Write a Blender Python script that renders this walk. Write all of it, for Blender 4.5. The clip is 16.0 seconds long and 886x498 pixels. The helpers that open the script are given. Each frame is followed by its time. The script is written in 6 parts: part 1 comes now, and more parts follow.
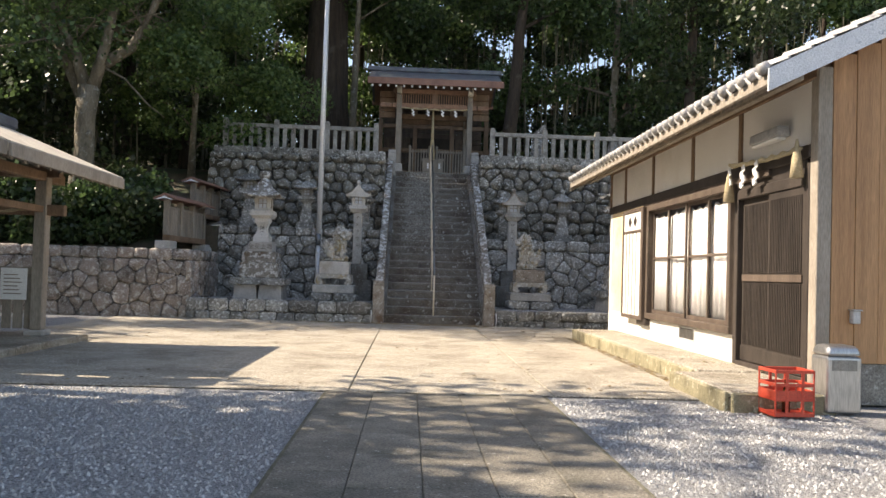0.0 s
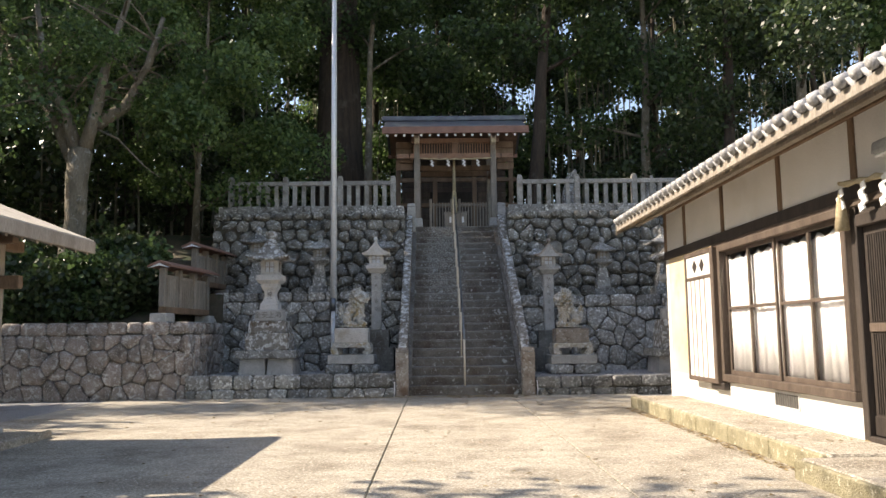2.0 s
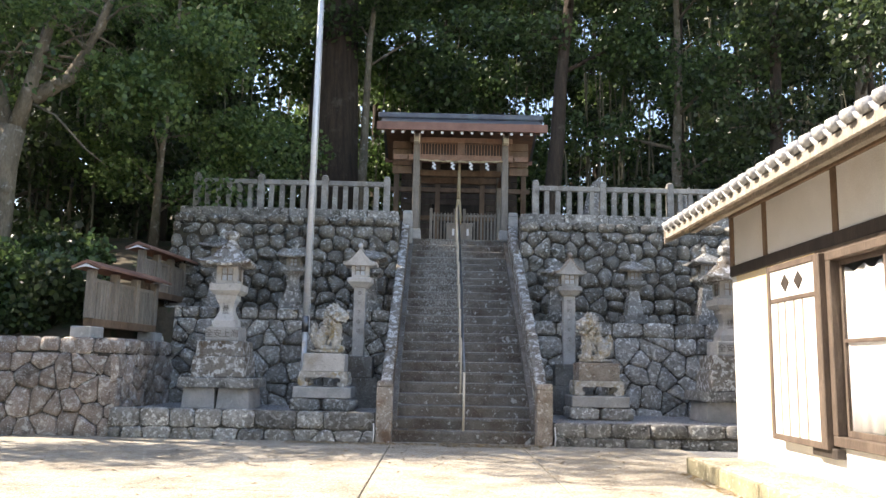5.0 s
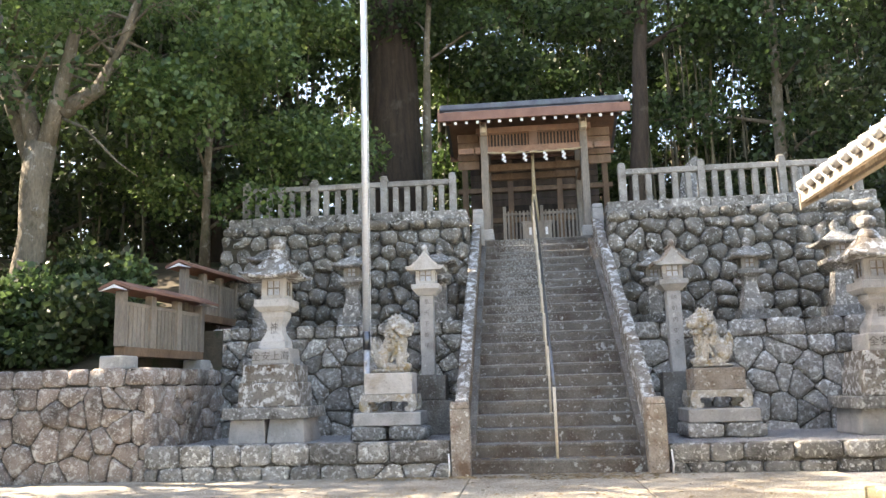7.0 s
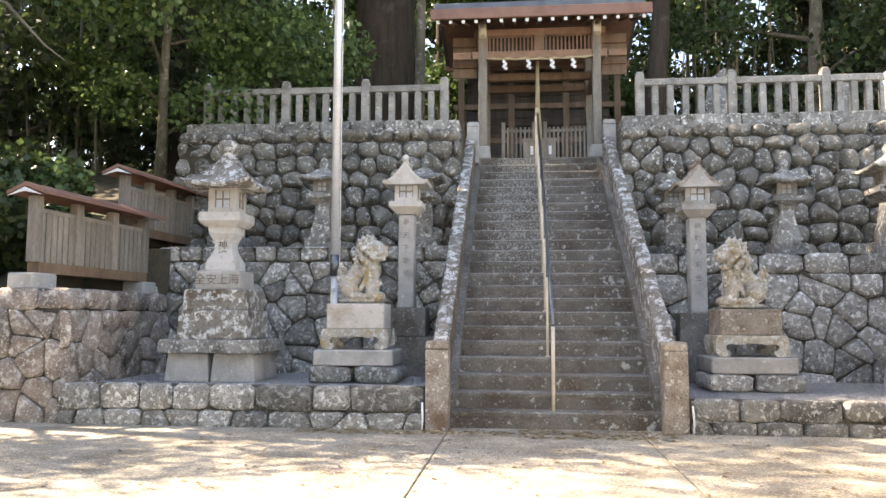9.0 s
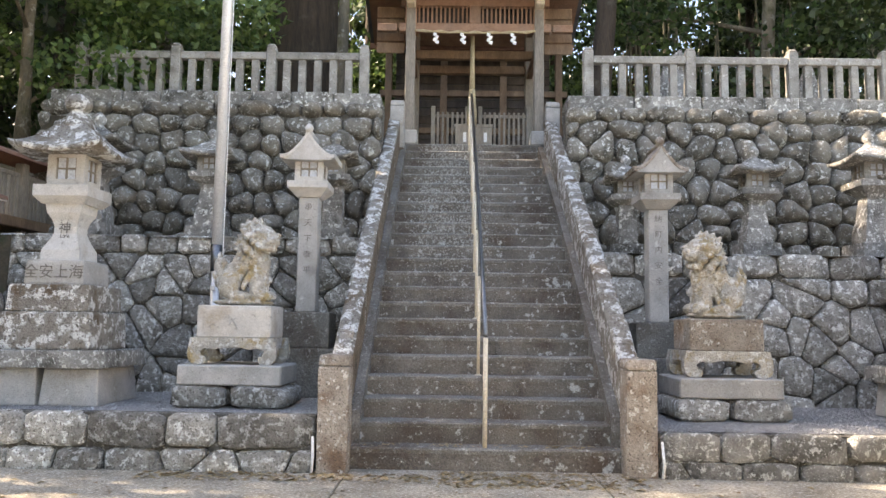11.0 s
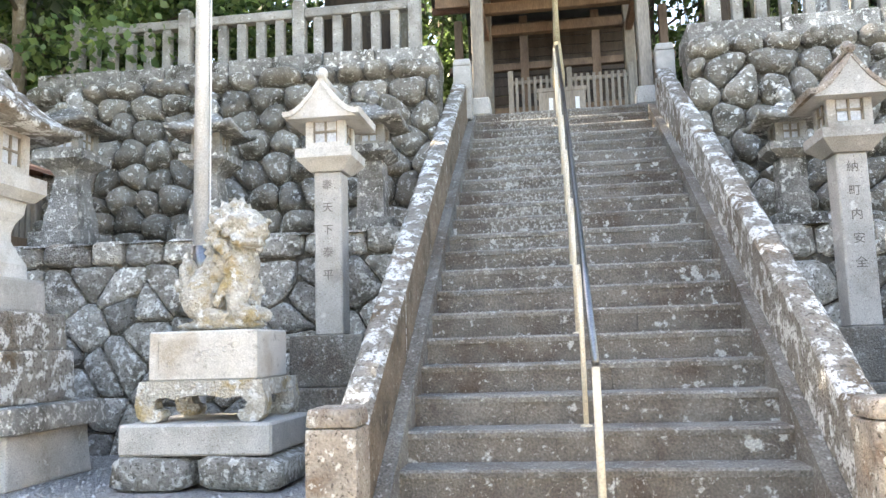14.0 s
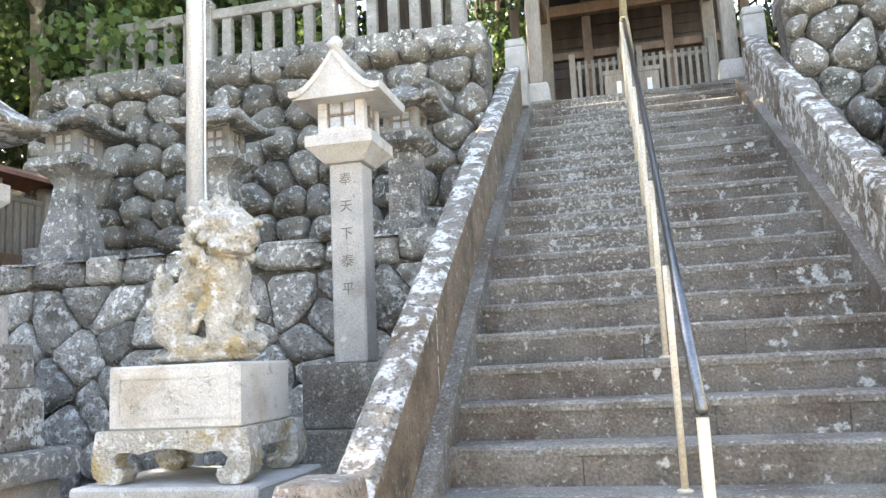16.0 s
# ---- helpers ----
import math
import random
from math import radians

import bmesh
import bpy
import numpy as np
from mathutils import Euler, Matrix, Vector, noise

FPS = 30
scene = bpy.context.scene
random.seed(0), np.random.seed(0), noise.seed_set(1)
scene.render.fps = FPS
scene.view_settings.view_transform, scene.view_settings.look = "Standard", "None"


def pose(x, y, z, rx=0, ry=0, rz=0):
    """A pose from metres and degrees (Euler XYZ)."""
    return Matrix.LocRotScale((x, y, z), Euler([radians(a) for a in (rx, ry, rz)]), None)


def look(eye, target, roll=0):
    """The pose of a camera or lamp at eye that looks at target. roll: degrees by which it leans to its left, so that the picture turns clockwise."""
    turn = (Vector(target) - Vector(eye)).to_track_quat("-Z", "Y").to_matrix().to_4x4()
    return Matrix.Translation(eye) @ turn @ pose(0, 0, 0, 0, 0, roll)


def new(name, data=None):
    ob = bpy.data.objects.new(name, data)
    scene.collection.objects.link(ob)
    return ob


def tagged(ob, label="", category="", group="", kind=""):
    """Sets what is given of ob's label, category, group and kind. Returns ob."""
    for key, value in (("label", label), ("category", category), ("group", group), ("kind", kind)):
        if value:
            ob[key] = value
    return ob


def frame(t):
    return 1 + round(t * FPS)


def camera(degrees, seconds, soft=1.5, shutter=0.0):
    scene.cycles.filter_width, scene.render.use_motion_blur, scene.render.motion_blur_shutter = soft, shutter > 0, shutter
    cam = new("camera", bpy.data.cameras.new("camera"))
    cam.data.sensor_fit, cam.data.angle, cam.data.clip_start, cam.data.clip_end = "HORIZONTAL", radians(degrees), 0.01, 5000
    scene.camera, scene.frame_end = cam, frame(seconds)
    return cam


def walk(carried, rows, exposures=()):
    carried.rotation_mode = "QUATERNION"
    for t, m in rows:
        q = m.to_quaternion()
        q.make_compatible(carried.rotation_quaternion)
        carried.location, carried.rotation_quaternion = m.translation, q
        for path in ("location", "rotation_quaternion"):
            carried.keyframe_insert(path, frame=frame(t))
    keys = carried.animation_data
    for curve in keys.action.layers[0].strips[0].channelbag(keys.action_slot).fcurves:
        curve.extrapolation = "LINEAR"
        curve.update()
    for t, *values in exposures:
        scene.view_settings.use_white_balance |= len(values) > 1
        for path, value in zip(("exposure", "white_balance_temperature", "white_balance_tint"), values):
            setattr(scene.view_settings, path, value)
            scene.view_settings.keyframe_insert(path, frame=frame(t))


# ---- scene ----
cam = camera(59.0, 16.0)
PATH = [
    (0, (0.006, 1.329, 1.191), (0.09, 3.326, 1.254), 1.8),
    (0.5, (0.022, 1.807, 1.204), (0.005, 3.806, 1.272), 0.7),
    (1, (-0.027, 2.338, 1.186), (-0.018, 4.335, 1.301), 0.0),
    (1.5, (-0.027, 2.866, 1.205), (-0.047, 4.858, 1.381), -0.4),
    (2, (-0.011, 3.429, 1.231), (0.012, 5.417, 1.45), -0.7),
    (2.5, (-0.007, 3.971, 1.272), (-0.071, 5.963, 1.431), 2.4),
    (3, (0.065, 4.535, 1.294), (0.082, 6.517, 1.564), 0.8),
    (3.5, (0.056, 5.041, 1.257), (0.111, 7.022, 1.526), -0.7),
    (4, (0.085, 5.627, 1.265), (0.116, 7.614, 1.49), 0.3),
    (4.2, (0.107, 5.841, 1.25), (0.137, 7.824, 1.504), 0.9),
    (6.3, (0.16, 8.186, 1.22), (0.091, 10.156, 1.56), 0.5),
    (6.5, (0.179, 8.381, 1.218), (0.07, 10.345, 1.579), 0.3),
    (7, (0.201, 8.865, 1.18), (0.009, 10.826, 1.527), -1.6),
    (7.5, (0.225, 9.378, 1.197), (0.139, 11.346, 1.541), -0.8),
    (8, (0.197, 9.856, 1.206), (-0.067, 11.819, 1.481), -0.1),
    (8.5, (0.198, 10.386, 1.219), (0.014, 12.355, 1.512), 1.1),
    (9, (0.222, 10.882, 1.214), (0.029, 12.864, 1.393), 0.2),
    (9.5, (0.238, 11.421, 1.237), (0.187, 13.413, 1.416), 0.6),
    (10, (0.275, 11.892, 1.219), (0.345, 13.877, 1.459), 0.2),
    (10.2, (0.254, 12.088, 1.201), (0.263, 14.076, 1.414), 1.7),
    (12.3, (0.368, 14.265, 1.212), (0.241, 16.251, 1.41), -2.1),
    (12.5, (0.369, 14.452, 1.207), (0.196, 16.438, 1.376), -2.0),
    (13, (0.387, 14.951, 1.205), (0.193, 16.932, 1.406), -1.7),
    (13.5, (0.42, 15.369, 1.243), (0.153, 17.341, 1.448), -2.3),
    (14, (0.41, 15.84, 1.26), (0.135, 17.806, 1.508), -1.7),
    (14.5, (0.439, 16.225, 1.275), (0.172, 18.19, 1.534), -3.5),
    (15, (0.407, 16.593, 1.284), (0.201, 18.559, 1.587), -3.4),
    (15.5, (0.419, 16.863, 1.31), (0.2, 18.829, 1.602), -3.3),
    (16, (0.39, 17.105, 1.36), (-0.058, 19.033, 1.645), -2.7),
]
EXPOSURES = [(0, 0.93, 7500, 15), (1.5, 0.93, 7400, 15), (2.5, 0.93, 7300, 15), (3.0, 1.2, 7250, 15), (3.5, 1.38, 7150, 15), (4.2, 1.2, 7000, 15), (6.3, 2.25, 7600, 15), (10.2, 2.2, 8200, 18), (12.3, 2.6, 7950, 14), (13.0, 2.98, 7900, 13), (16, 3.0, 7900, 13)]
walk(cam, [(t, look(eye, target, roll)) for t, eye, target, roll in PATH], EXPOSURES)

# ---- light ----
SUN = Vector((-2.56, 0.48, 2.46)).normalized()      # towards the sun
world = bpy.data.worlds.new("world")
scene.world = world
world.use_nodes = True
wn = world.node_tree.nodes
sky = wn.new("ShaderNodeTexSky")
sky.sky_type = "NISHITA"
sky.sun_disc = False
sky.sun_elevation = math.asin(SUN.z)
sky.sun_rotation = math.atan2(SUN.x, SUN.y)
wn["Background"].inputs["Strength"].default_value = 0.15
world.node_tree.links.new(sky.outputs["Color"], wn["Background"].inputs["Color"])
sun = new("sun", bpy.data.lights.new("sun", "SUN"))
sun.data.energy = 5.0
sun.data.angle = radians(0.55)
sun.data.color = (1.0, 0.94, 0.84)
sun.matrix_world = look(SUN * 60, (0, 0, 0))


# ---- materials ----
def node(nt, kind, **sets):
    n = nt.nodes.new(kind)
    for key, value in sets.items():
        n.inputs[key].default_value = value
    return n


def mat(name, colours, rough=0.85, scale=6.0, fine=60.0, bump=0.35, spots=None, stain=None, vary=0.0, grain=(1, 1, 1), metal=0.0, depth=0.02, gloss=None, grit=0.2, speck=None, zone=None, worn=None):
    """colours: two base colours blended by noise. spots: (colour, scale, from, to). stain: the same, larger. speck: the same, finer. zone: (x0, x1, shift) makes the spots denser from x0 to x1. worn: (x, half width, z0, z1, shift) makes the specks denser round x, from z0 up to z1. vary: spread of value from object to object."""
    m = bpy.data.materials.new(name)
    m.use_nodes = True
    nt = m.node_tree
    link = nt.links.new
    bsdf = nt.nodes["Principled BSDF"]
    bsdf.inputs["Roughness"].default_value = rough
    bsdf.inputs["Metallic"].default_value = metal
    if gloss is not None:
        bsdf.inputs["Specular IOR Level"].default_value = gloss
    geo = nt.nodes.new("ShaderNodeNewGeometry")
    mapping = nt.nodes.new("ShaderNodeMapping")
    mapping.inputs["Scale"].default_value = grain
    link(geo.outputs["Position"], mapping.inputs["Vector"])
    vec = mapping.outputs["Vector"]
    n1 = node(nt, "ShaderNodeTexNoise", Scale=scale, Detail=6.0, Roughness=0.6)
    n2 = node(nt, "ShaderNodeTexNoise", Scale=fine, Detail=3.0)
    link(vec, n1.inputs["Vector"])
    link(vec, n2.inputs["Vector"])
    ramp = nt.nodes.new("ShaderNodeValToRGB")
    ramp.color_ramp.elements[0].position, ramp.color_ramp.elements[1].position = 0.3, 0.7
    ramp.color_ramp.elements[0].color = (*colours[0], 1)
    ramp.color_ramp.elements[1].color = (*colours[1], 1)
    link(n1.outputs["Fac"], ramp.inputs["Fac"])
    out = ramp.outputs["Color"]
    for patch in (stain, spots, speck):
        if not patch:
            continue
        colour, sc, lo, hi = patch
        ns = node(nt, "ShaderNodeTexNoise", Scale=sc, Detail=7.0, Roughness=0.65)
        link(geo.outputs["Position"], ns.inputs["Vector"])
        r = nt.nodes.new("ShaderNodeMapRange")
        r.inputs["From Min"].default_value, r.inputs["From Max"].default_value = lo, hi
        amount = ns.outputs["Fac"]
        if zone and patch is spots:
            axes = nt.nodes.new("ShaderNodeSeparateXYZ")
            link(geo.outputs["Position"], axes.inputs[0])
            across = nt.nodes.new("ShaderNodeMapRange")
            across.interpolation_type = "SMOOTHSTEP"
            across.inputs["From Min"].default_value, across.inputs["From Max"].default_value = zone[0], zone[1]
            across.inputs["To Max"].default_value = zone[2]
            link(axes.outputs[0], across.inputs["Value"])
            more = nt.nodes.new("ShaderNodeMath")
            link(amount, more.inputs[0])
            link(across.outputs["Result"], more.inputs[1])
            amount = more.outputs["Value"]
        if worn and patch is speck:
            axes = nt.nodes.new("ShaderNodeSeparateXYZ")
            link(geo.outputs["Position"], axes.inputs[0])
            off = nt.nodes.new("ShaderNodeMath")
            off.operation = "SUBTRACT"
            off.inputs[1].default_value = worn[0]
            link(axes.outputs[0], off.inputs[0])
            dist = nt.nodes.new("ShaderNodeMath")
            dist.operation = "ABSOLUTE"
            link(off.outputs["Value"], dist.inputs[0])
            shares = []
            for source, lo, hi in ((dist.outputs["Value"], worn[1], worn[1] * 0.45), (axes.outputs[2], worn[2], worn[3])):
                ease = nt.nodes.new("ShaderNodeMapRange")
                ease.interpolation_type = "SMOOTHSTEP"
                ease.inputs["From Min"].default_value, ease.inputs["From Max"].default_value = lo, hi
                link(source, ease.inputs["Value"])
                shares.append(ease.outputs["Result"])
            both = nt.nodes.new("ShaderNodeMath")
            both.operation = "MULTIPLY"
            link(shares[0], both.inputs[0])
            link(shares[1], both.inputs[1])
            more = nt.nodes.new("ShaderNodeMath")
            more.operation = "MULTIPLY_ADD"
            more.inputs[1].default_value = worn[4]
            link(both.outputs["Value"], more.inputs[0])
            link(amount, more.inputs[2])
            amount = more.outputs["Value"]
        link(amount, r.inputs["Value"])
        mx = nt.nodes.new("ShaderNodeMix")
        mx.data_type = "RGBA"
        link(r.outputs["Result"], mx.inputs["Factor"])
        link(out, mx.inputs["A"])
        mx.inputs["B"].default_value = (*colour, 1)
        out = mx.outputs["Result"]
    hsv = nt.nodes.new("ShaderNodeHueSaturation")
    grainy = nt.nodes.new("ShaderNodeMapRange")
    grainy.inputs["From Min"].default_value, grainy.inputs["From Max"].default_value = 0.3, 0.7
    grainy.inputs["To Min"].default_value, grainy.inputs["To Max"].default_value = 1 - grit, 1 + grit
    link(n2.outputs["Fac"], grainy.inputs["Value"])
    value = grainy.outputs["Result"]
    if vary:
        info = nt.nodes.new("ShaderNodeObjectInfo")
        spread = nt.nodes.new("ShaderNodeMapRange")
        spread.inputs["To Min"].default_value, spread.inputs["To Max"].default_value = 1 - vary, 1 + vary
        link(info.outputs["Random"], spread.inputs["Value"])
        mul = nt.nodes.new("ShaderNodeMath")
        mul.operation = "MULTIPLY"
        link(spread.outputs["Result"], mul.inputs[0])
        link(value, mul.inputs[1])
        value = mul.outputs["Value"]
    link(value, hsv.inputs["Value"])
    link(out, hsv.inputs["Color"])
    link(hsv.outputs["Color"], bsdf.inputs["Base Color"])
    add = nt.nodes.new("ShaderNodeMath")
    link(n1.outputs["Fac"], add.inputs[0])
    link(n2.outputs["Fac"], add.inputs[1])
    b = node(nt, "ShaderNodeBump", Strength=bump, Distance=depth)
    link(add.outputs["Value"], b.inputs["Height"])
    link(b.outputs["Normal"], bsdf.inputs["Normal"])
    return m


LICHEN = ((0.64, 0.635, 0.59), 17.0, 0.55, 0.6)
M_RUBBLE = mat("lichened_rubble", ((0.17, 0.163, 0.145), (0.36, 0.345, 0.315)), 0.92, 5.0, 60, 0.9, LICHEN, ((0.085, 0.078, 0.062), 3.2, 0.5, 0.66), 0.25, depth=0.03, speck=((0.5, 0.495, 0.46), 55.0, 0.575, 0.63))
M_POLYGON = mat("pale_polygon_stone", ((0.22, 0.207, 0.182), (0.44, 0.422, 0.38)), 0.92, 6.0, 60, 0.9, ((0.66, 0.66, 0.625), 16.0, 0.52, 0.59), ((0.115, 0.1, 0.08), 3.6, 0.53, 0.7), 0.42, depth=0.03, speck=((0.13, 0.122, 0.1), 42.0, 0.56, 0.62))
M_BOULDER = mat("dark_boulder", ((0.155, 0.14, 0.113), (0.3, 0.276, 0.232)), 0.92, 5.0, 60, 0.9, ((0.58, 0.58, 0.54), 15.0, 0.555, 0.62), ((0.075, 0.068, 0.052), 3.0, 0.5, 0.66), 0.25, depth=0.03, speck=((0.46, 0.455, 0.42), 50.0, 0.585, 0.64))
M_BROWNSTONE = mat("brown_fieldstone", ((0.23, 0.18, 0.148), (0.41, 0.34, 0.29)), 0.92, 4.0, 60, 0.8, ((0.6, 0.57, 0.52), 9.0, 0.53, 0.62), ((0.12, 0.098, 0.078), 2.6, 0.5, 0.68), 0.25, depth=0.03, speck=((0.62, 0.6, 0.55), 40.0, 0.56, 0.62))
M_MORTAR = mat("grey_packing", ((0.075, 0.068, 0.055), (0.17, 0.155, 0.13)), 0.95, 14, 60, 0.8, ((0.34, 0.33, 0.3), 26.0, 0.56, 0.62), depth=0.03)
M_EARTH = mat("joint_earth", ((0.035, 0.032, 0.026), (0.08, 0.07, 0.055)), 0.95, 6, 60, 0.5)
M_STEP = mat("step_stone", ((0.16, 0.151, 0.133), (0.27, 0.258, 0.229)), 0.9, 3.0, 70, 0.7, ((0.42, 0.415, 0.385), 19.0, 0.57, 0.68), ((0.13, 0.106, 0.084), 1.6, 0.46, 0.66), 0.08, grit=0.38, speck=((0.38, 0.37, 0.335), 34.0, 0.6, 0.68), worn=(0.3, 0.75, 1.2, 2.6, 0.08))
M_GRANITE = mat("weathered_granite", ((0.34, 0.33, 0.3), (0.52, 0.5, 0.465)), 0.88, 4.0, 110, 0.3, ((0.6, 0.6, 0.56), 12.0, 0.6, 0.7), ((0.2, 0.175, 0.14), 3.0, 0.55, 0.78), 0.08, speck=((0.2, 0.19, 0.165), 70.0, 0.6, 0.66))
M_FENCE = mat("fence_granite", ((0.24, 0.228, 0.2), (0.4, 0.385, 0.35)), 0.9, 5.0, 90, 0.5, ((0.58, 0.57, 0.53), 14.0, 0.6, 0.66), ((0.15, 0.135, 0.11), 3.5, 0.52, 0.7), 0.12, speck=((0.13, 0.12, 0.1), 48.0, 0.585, 0.64))
M_PALE = mat("pale_granite", ((0.5, 0.48, 0.44), (0.64, 0.62, 0.58)), 0.85, 4.0, 120, 0.25, ((0.34, 0.32, 0.28), 13.0, 0.58, 0.7), ((0.38, 0.32, 0.24), 2.5, 0.52, 0.75), 0.06)
M_LICHEN = mat("lichen_crust", ((0.22, 0.2, 0.17), (0.36, 0.335, 0.29)), 0.95, 6.0, 70, 0.8, ((0.72, 0.72, 0.69), 9.0, 0.5, 0.56), ((0.15, 0.105, 0.065), 3.0, 0.5, 0.66), 0.1, depth=0.03, speck=((0.12, 0.105, 0.085), 38.0, 0.55, 0.61))
M_OCHRE = mat("ochre_stone", ((0.27, 0.228, 0.184), (0.45, 0.395, 0.335)), 0.92, 6.0, 70, 0.7, ((0.62, 0.6, 0.55), 16.0, 0.57, 0.63), ((0.2, 0.13, 0.085), 4.0, 0.5, 0.66), 0.1, depth=0.03, speck=((0.1, 0.085, 0.065), 45.0, 0.57, 0.63))
M_CONCRETE = mat("court_concrete", ((0.335, 0.298, 0.235), (0.49, 0.443, 0.36)), 0.92, 3.0, 42, 0.9, ((0.15, 0.128, 0.096), 20.0, 0.55, 0.65), ((0.225, 0.19, 0.14), 1.1, 0.47, 0.68), 0.05, (1, 1.6, 1), grit=0.5, speck=((0.66, 0.62, 0.53), 30.0, 0.565, 0.63))
M_PAVER = mat("path_paver", ((0.165, 0.148, 0.118), (0.29, 0.262, 0.21)), 0.92, 3.5, 60, 0.8, ((0.44, 0.42, 0.37), 16.0, 0.6, 0.68), ((0.13, 0.12, 0.092), 2.4, 0.5, 0.68), 0.12, grit=0.35, speck=((0.09, 0.085, 0.07), 70.0, 0.58, 0.64))
M_GRAVEL = mat("grey_gravel", ((0.26, 0.258, 0.255), (0.55, 0.545, 0.535)), 0.95, 45.0, 110, 1.0, ((0.1, 0.097, 0.092), 34.0, 0.58, 0.64), ((0.3, 0.28, 0.24), 0.8, 0.55, 0.8), 0.0, depth=0.04, grit=0.5)
M_SOIL = mat("forest_floor", ((0.05, 0.04, 0.025), (0.12, 0.095, 0.06)), 0.97, 3.0, 40, 0.7, ((0.035, 0.05, 0.02), 1.5, 0.5, 0.6))
M_WOOD = mat("aged_brown_wood", ((0.16, 0.1, 0.06), (0.27, 0.18, 0.115)), 0.75, 5.0, 60, 0.25, None, None, 0.1, (1, 1, 0.25))
M_GATEWOOD = mat("gate_cypress", ((0.25, 0.14, 0.09), (0.37, 0.225, 0.15)), 0.75, 5.0, 60, 0.2, None, ((0.2, 0.15, 0.115), 2, 0.5, 0.8), 0.1)
M_GREYWOOD = mat("silvered_wood", ((0.22, 0.19, 0.155), (0.36, 0.315, 0.26)), 0.85, 5.0, 70, 0.3, None, None, 0.12, (1, 1, 0.2))
M_DARKWOOD = mat("dark_stained_wood", ((0.028, 0.021, 0.017), (0.06, 0.047, 0.038)), 0.6, 6.0, 70, 0.2, None, None, 0.12, (1, 1, 0.2))
M_FRAMEWOOD = mat("dark_brown_frame", ((0.07, 0.05, 0.038), (0.14, 0.105, 0.08)), 0.6, 6.0, 70, 0.2, None, None, 0.1, (1, 1, 0.2))
M_MOSSJOINT = mat("mossy_joint", ((0.1, 0.095, 0.06), (0.2, 0.185, 0.13)), 0.95, 8, 60, 0.5)
M_SIDING = mat("orange_cedar_siding", ((0.32, 0.165, 0.075), (0.48, 0.268, 0.128)), 0.6, 4.0, 60, 0.15, None, None, 0.12, (3, 3, 0.15))
M_PLASTER = mat("white_plaster", ((0.72, 0.7, 0.65), (0.82, 0.8, 0.76)), 0.85, 1.5, 90, 0.08, None, ((0.62, 0.56, 0.46), 0.8, 0.58, 0.9))
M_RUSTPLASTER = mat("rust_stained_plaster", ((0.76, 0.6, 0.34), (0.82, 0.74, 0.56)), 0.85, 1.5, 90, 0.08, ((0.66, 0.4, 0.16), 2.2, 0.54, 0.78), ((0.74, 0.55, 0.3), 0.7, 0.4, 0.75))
M_ROOFMETAL = mat("gate_roof_sheet", ((0.1, 0.105, 0.12), (0.17, 0.175, 0.195)), 0.5, 3.0, 50, 0.1, None, ((0.15, 0.19, 0.19), 1.5, 0.5, 0.7), metal=0.3)
M_FASCIA = mat("brown_fascia", ((0.2, 0.105, 0.075), (0.3, 0.165, 0.12)), 0.7, 4.0, 60, 0.15, None, None, 0.05)
M_TILE = mat("smoked_tile", ((0.3, 0.3, 0.295), (0.48, 0.475, 0.465)), 0.5, 5.0, 60, 0.15, ((0.62, 0.62, 0.6), 9, 0.58, 0.68), ((0.16, 0.165, 0.17), 4, 0.55, 0.7), 0.2)
M_THATCH = mat("pavilion_roof", ((0.42, 0.375, 0.305), (0.58, 0.53, 0.45)), 0.85, 6.0, 70, 0.2, None, ((0.34, 0.29, 0.22), 2.0, 0.52, 0.75), 0.05)
M_STEEL = mat("painted_pole", ((0.66, 0.67, 0.68), (0.76, 0.77, 0.78)), 0.35, 4.0, 80, 0.03, metal=0.25)
M_RAIL = mat("dark_steel_rail", ((0.16, 0.165, 0.17), (0.26, 0.265, 0.27)), 0.3, 4.0, 80, 0.03, metal=0.9)
M_CREAM = mat("cream_paint", ((0.62, 0.54, 0.4), (0.75, 0.68, 0.55)), 0.55, 6.0, 90, 0.05, ((0.4, 0.25, 0.14), 30, 0.68, 0.74))
M_PAPER = mat("white_paper", ((0.8, 0.8, 0.78), (0.86, 0.86, 0.84)), 0.8, 5, 90, 0.05)
M_INK = mat("dark_carving", ((0.13, 0.12, 0.105), (0.2, 0.185, 0.165)), 0.9, 20, 90, 0.1)
M_ROPE = mat("straw_rope", ((0.42, 0.34, 0.2), (0.6, 0.51, 0.34)), 0.9, 40, 160, 0.5)
M_RED = mat("red_crate_plastic", ((0.5, 0.055, 0.03), (0.62, 0.085, 0.045)), 0.45, 8, 90, 0.05)
M_CURTAIN = mat("white_curtain", ((0.8, 0.79, 0.77), (0.86, 0.855, 0.84)), 0.9, 12, 90, 0.15, grain=(6, 6, 0.6))
M_BARK = mat("tree_bark", ((0.12, 0.1, 0.07), (0.24, 0.205, 0.15)), 0.95, 4.0, 40, 0.8, ((0.34, 0.32, 0.27), 7.0, 0.57, 0.66), ((0.08, 0.08, 0.035), 2.0, 0.54, 0.7), grain=(1, 1, 0.3), depth=0.04)
M_CEDARBARK = mat("cedar_bark", ((0.035, 0.027, 0.02), (0.088, 0.064, 0.046)), 0.95, 9.0, 60, 0.8, None, ((0.16, 0.15, 0.12), 1.5, 0.58, 0.8), grain=(1, 1, 0.12), depth=0.04)
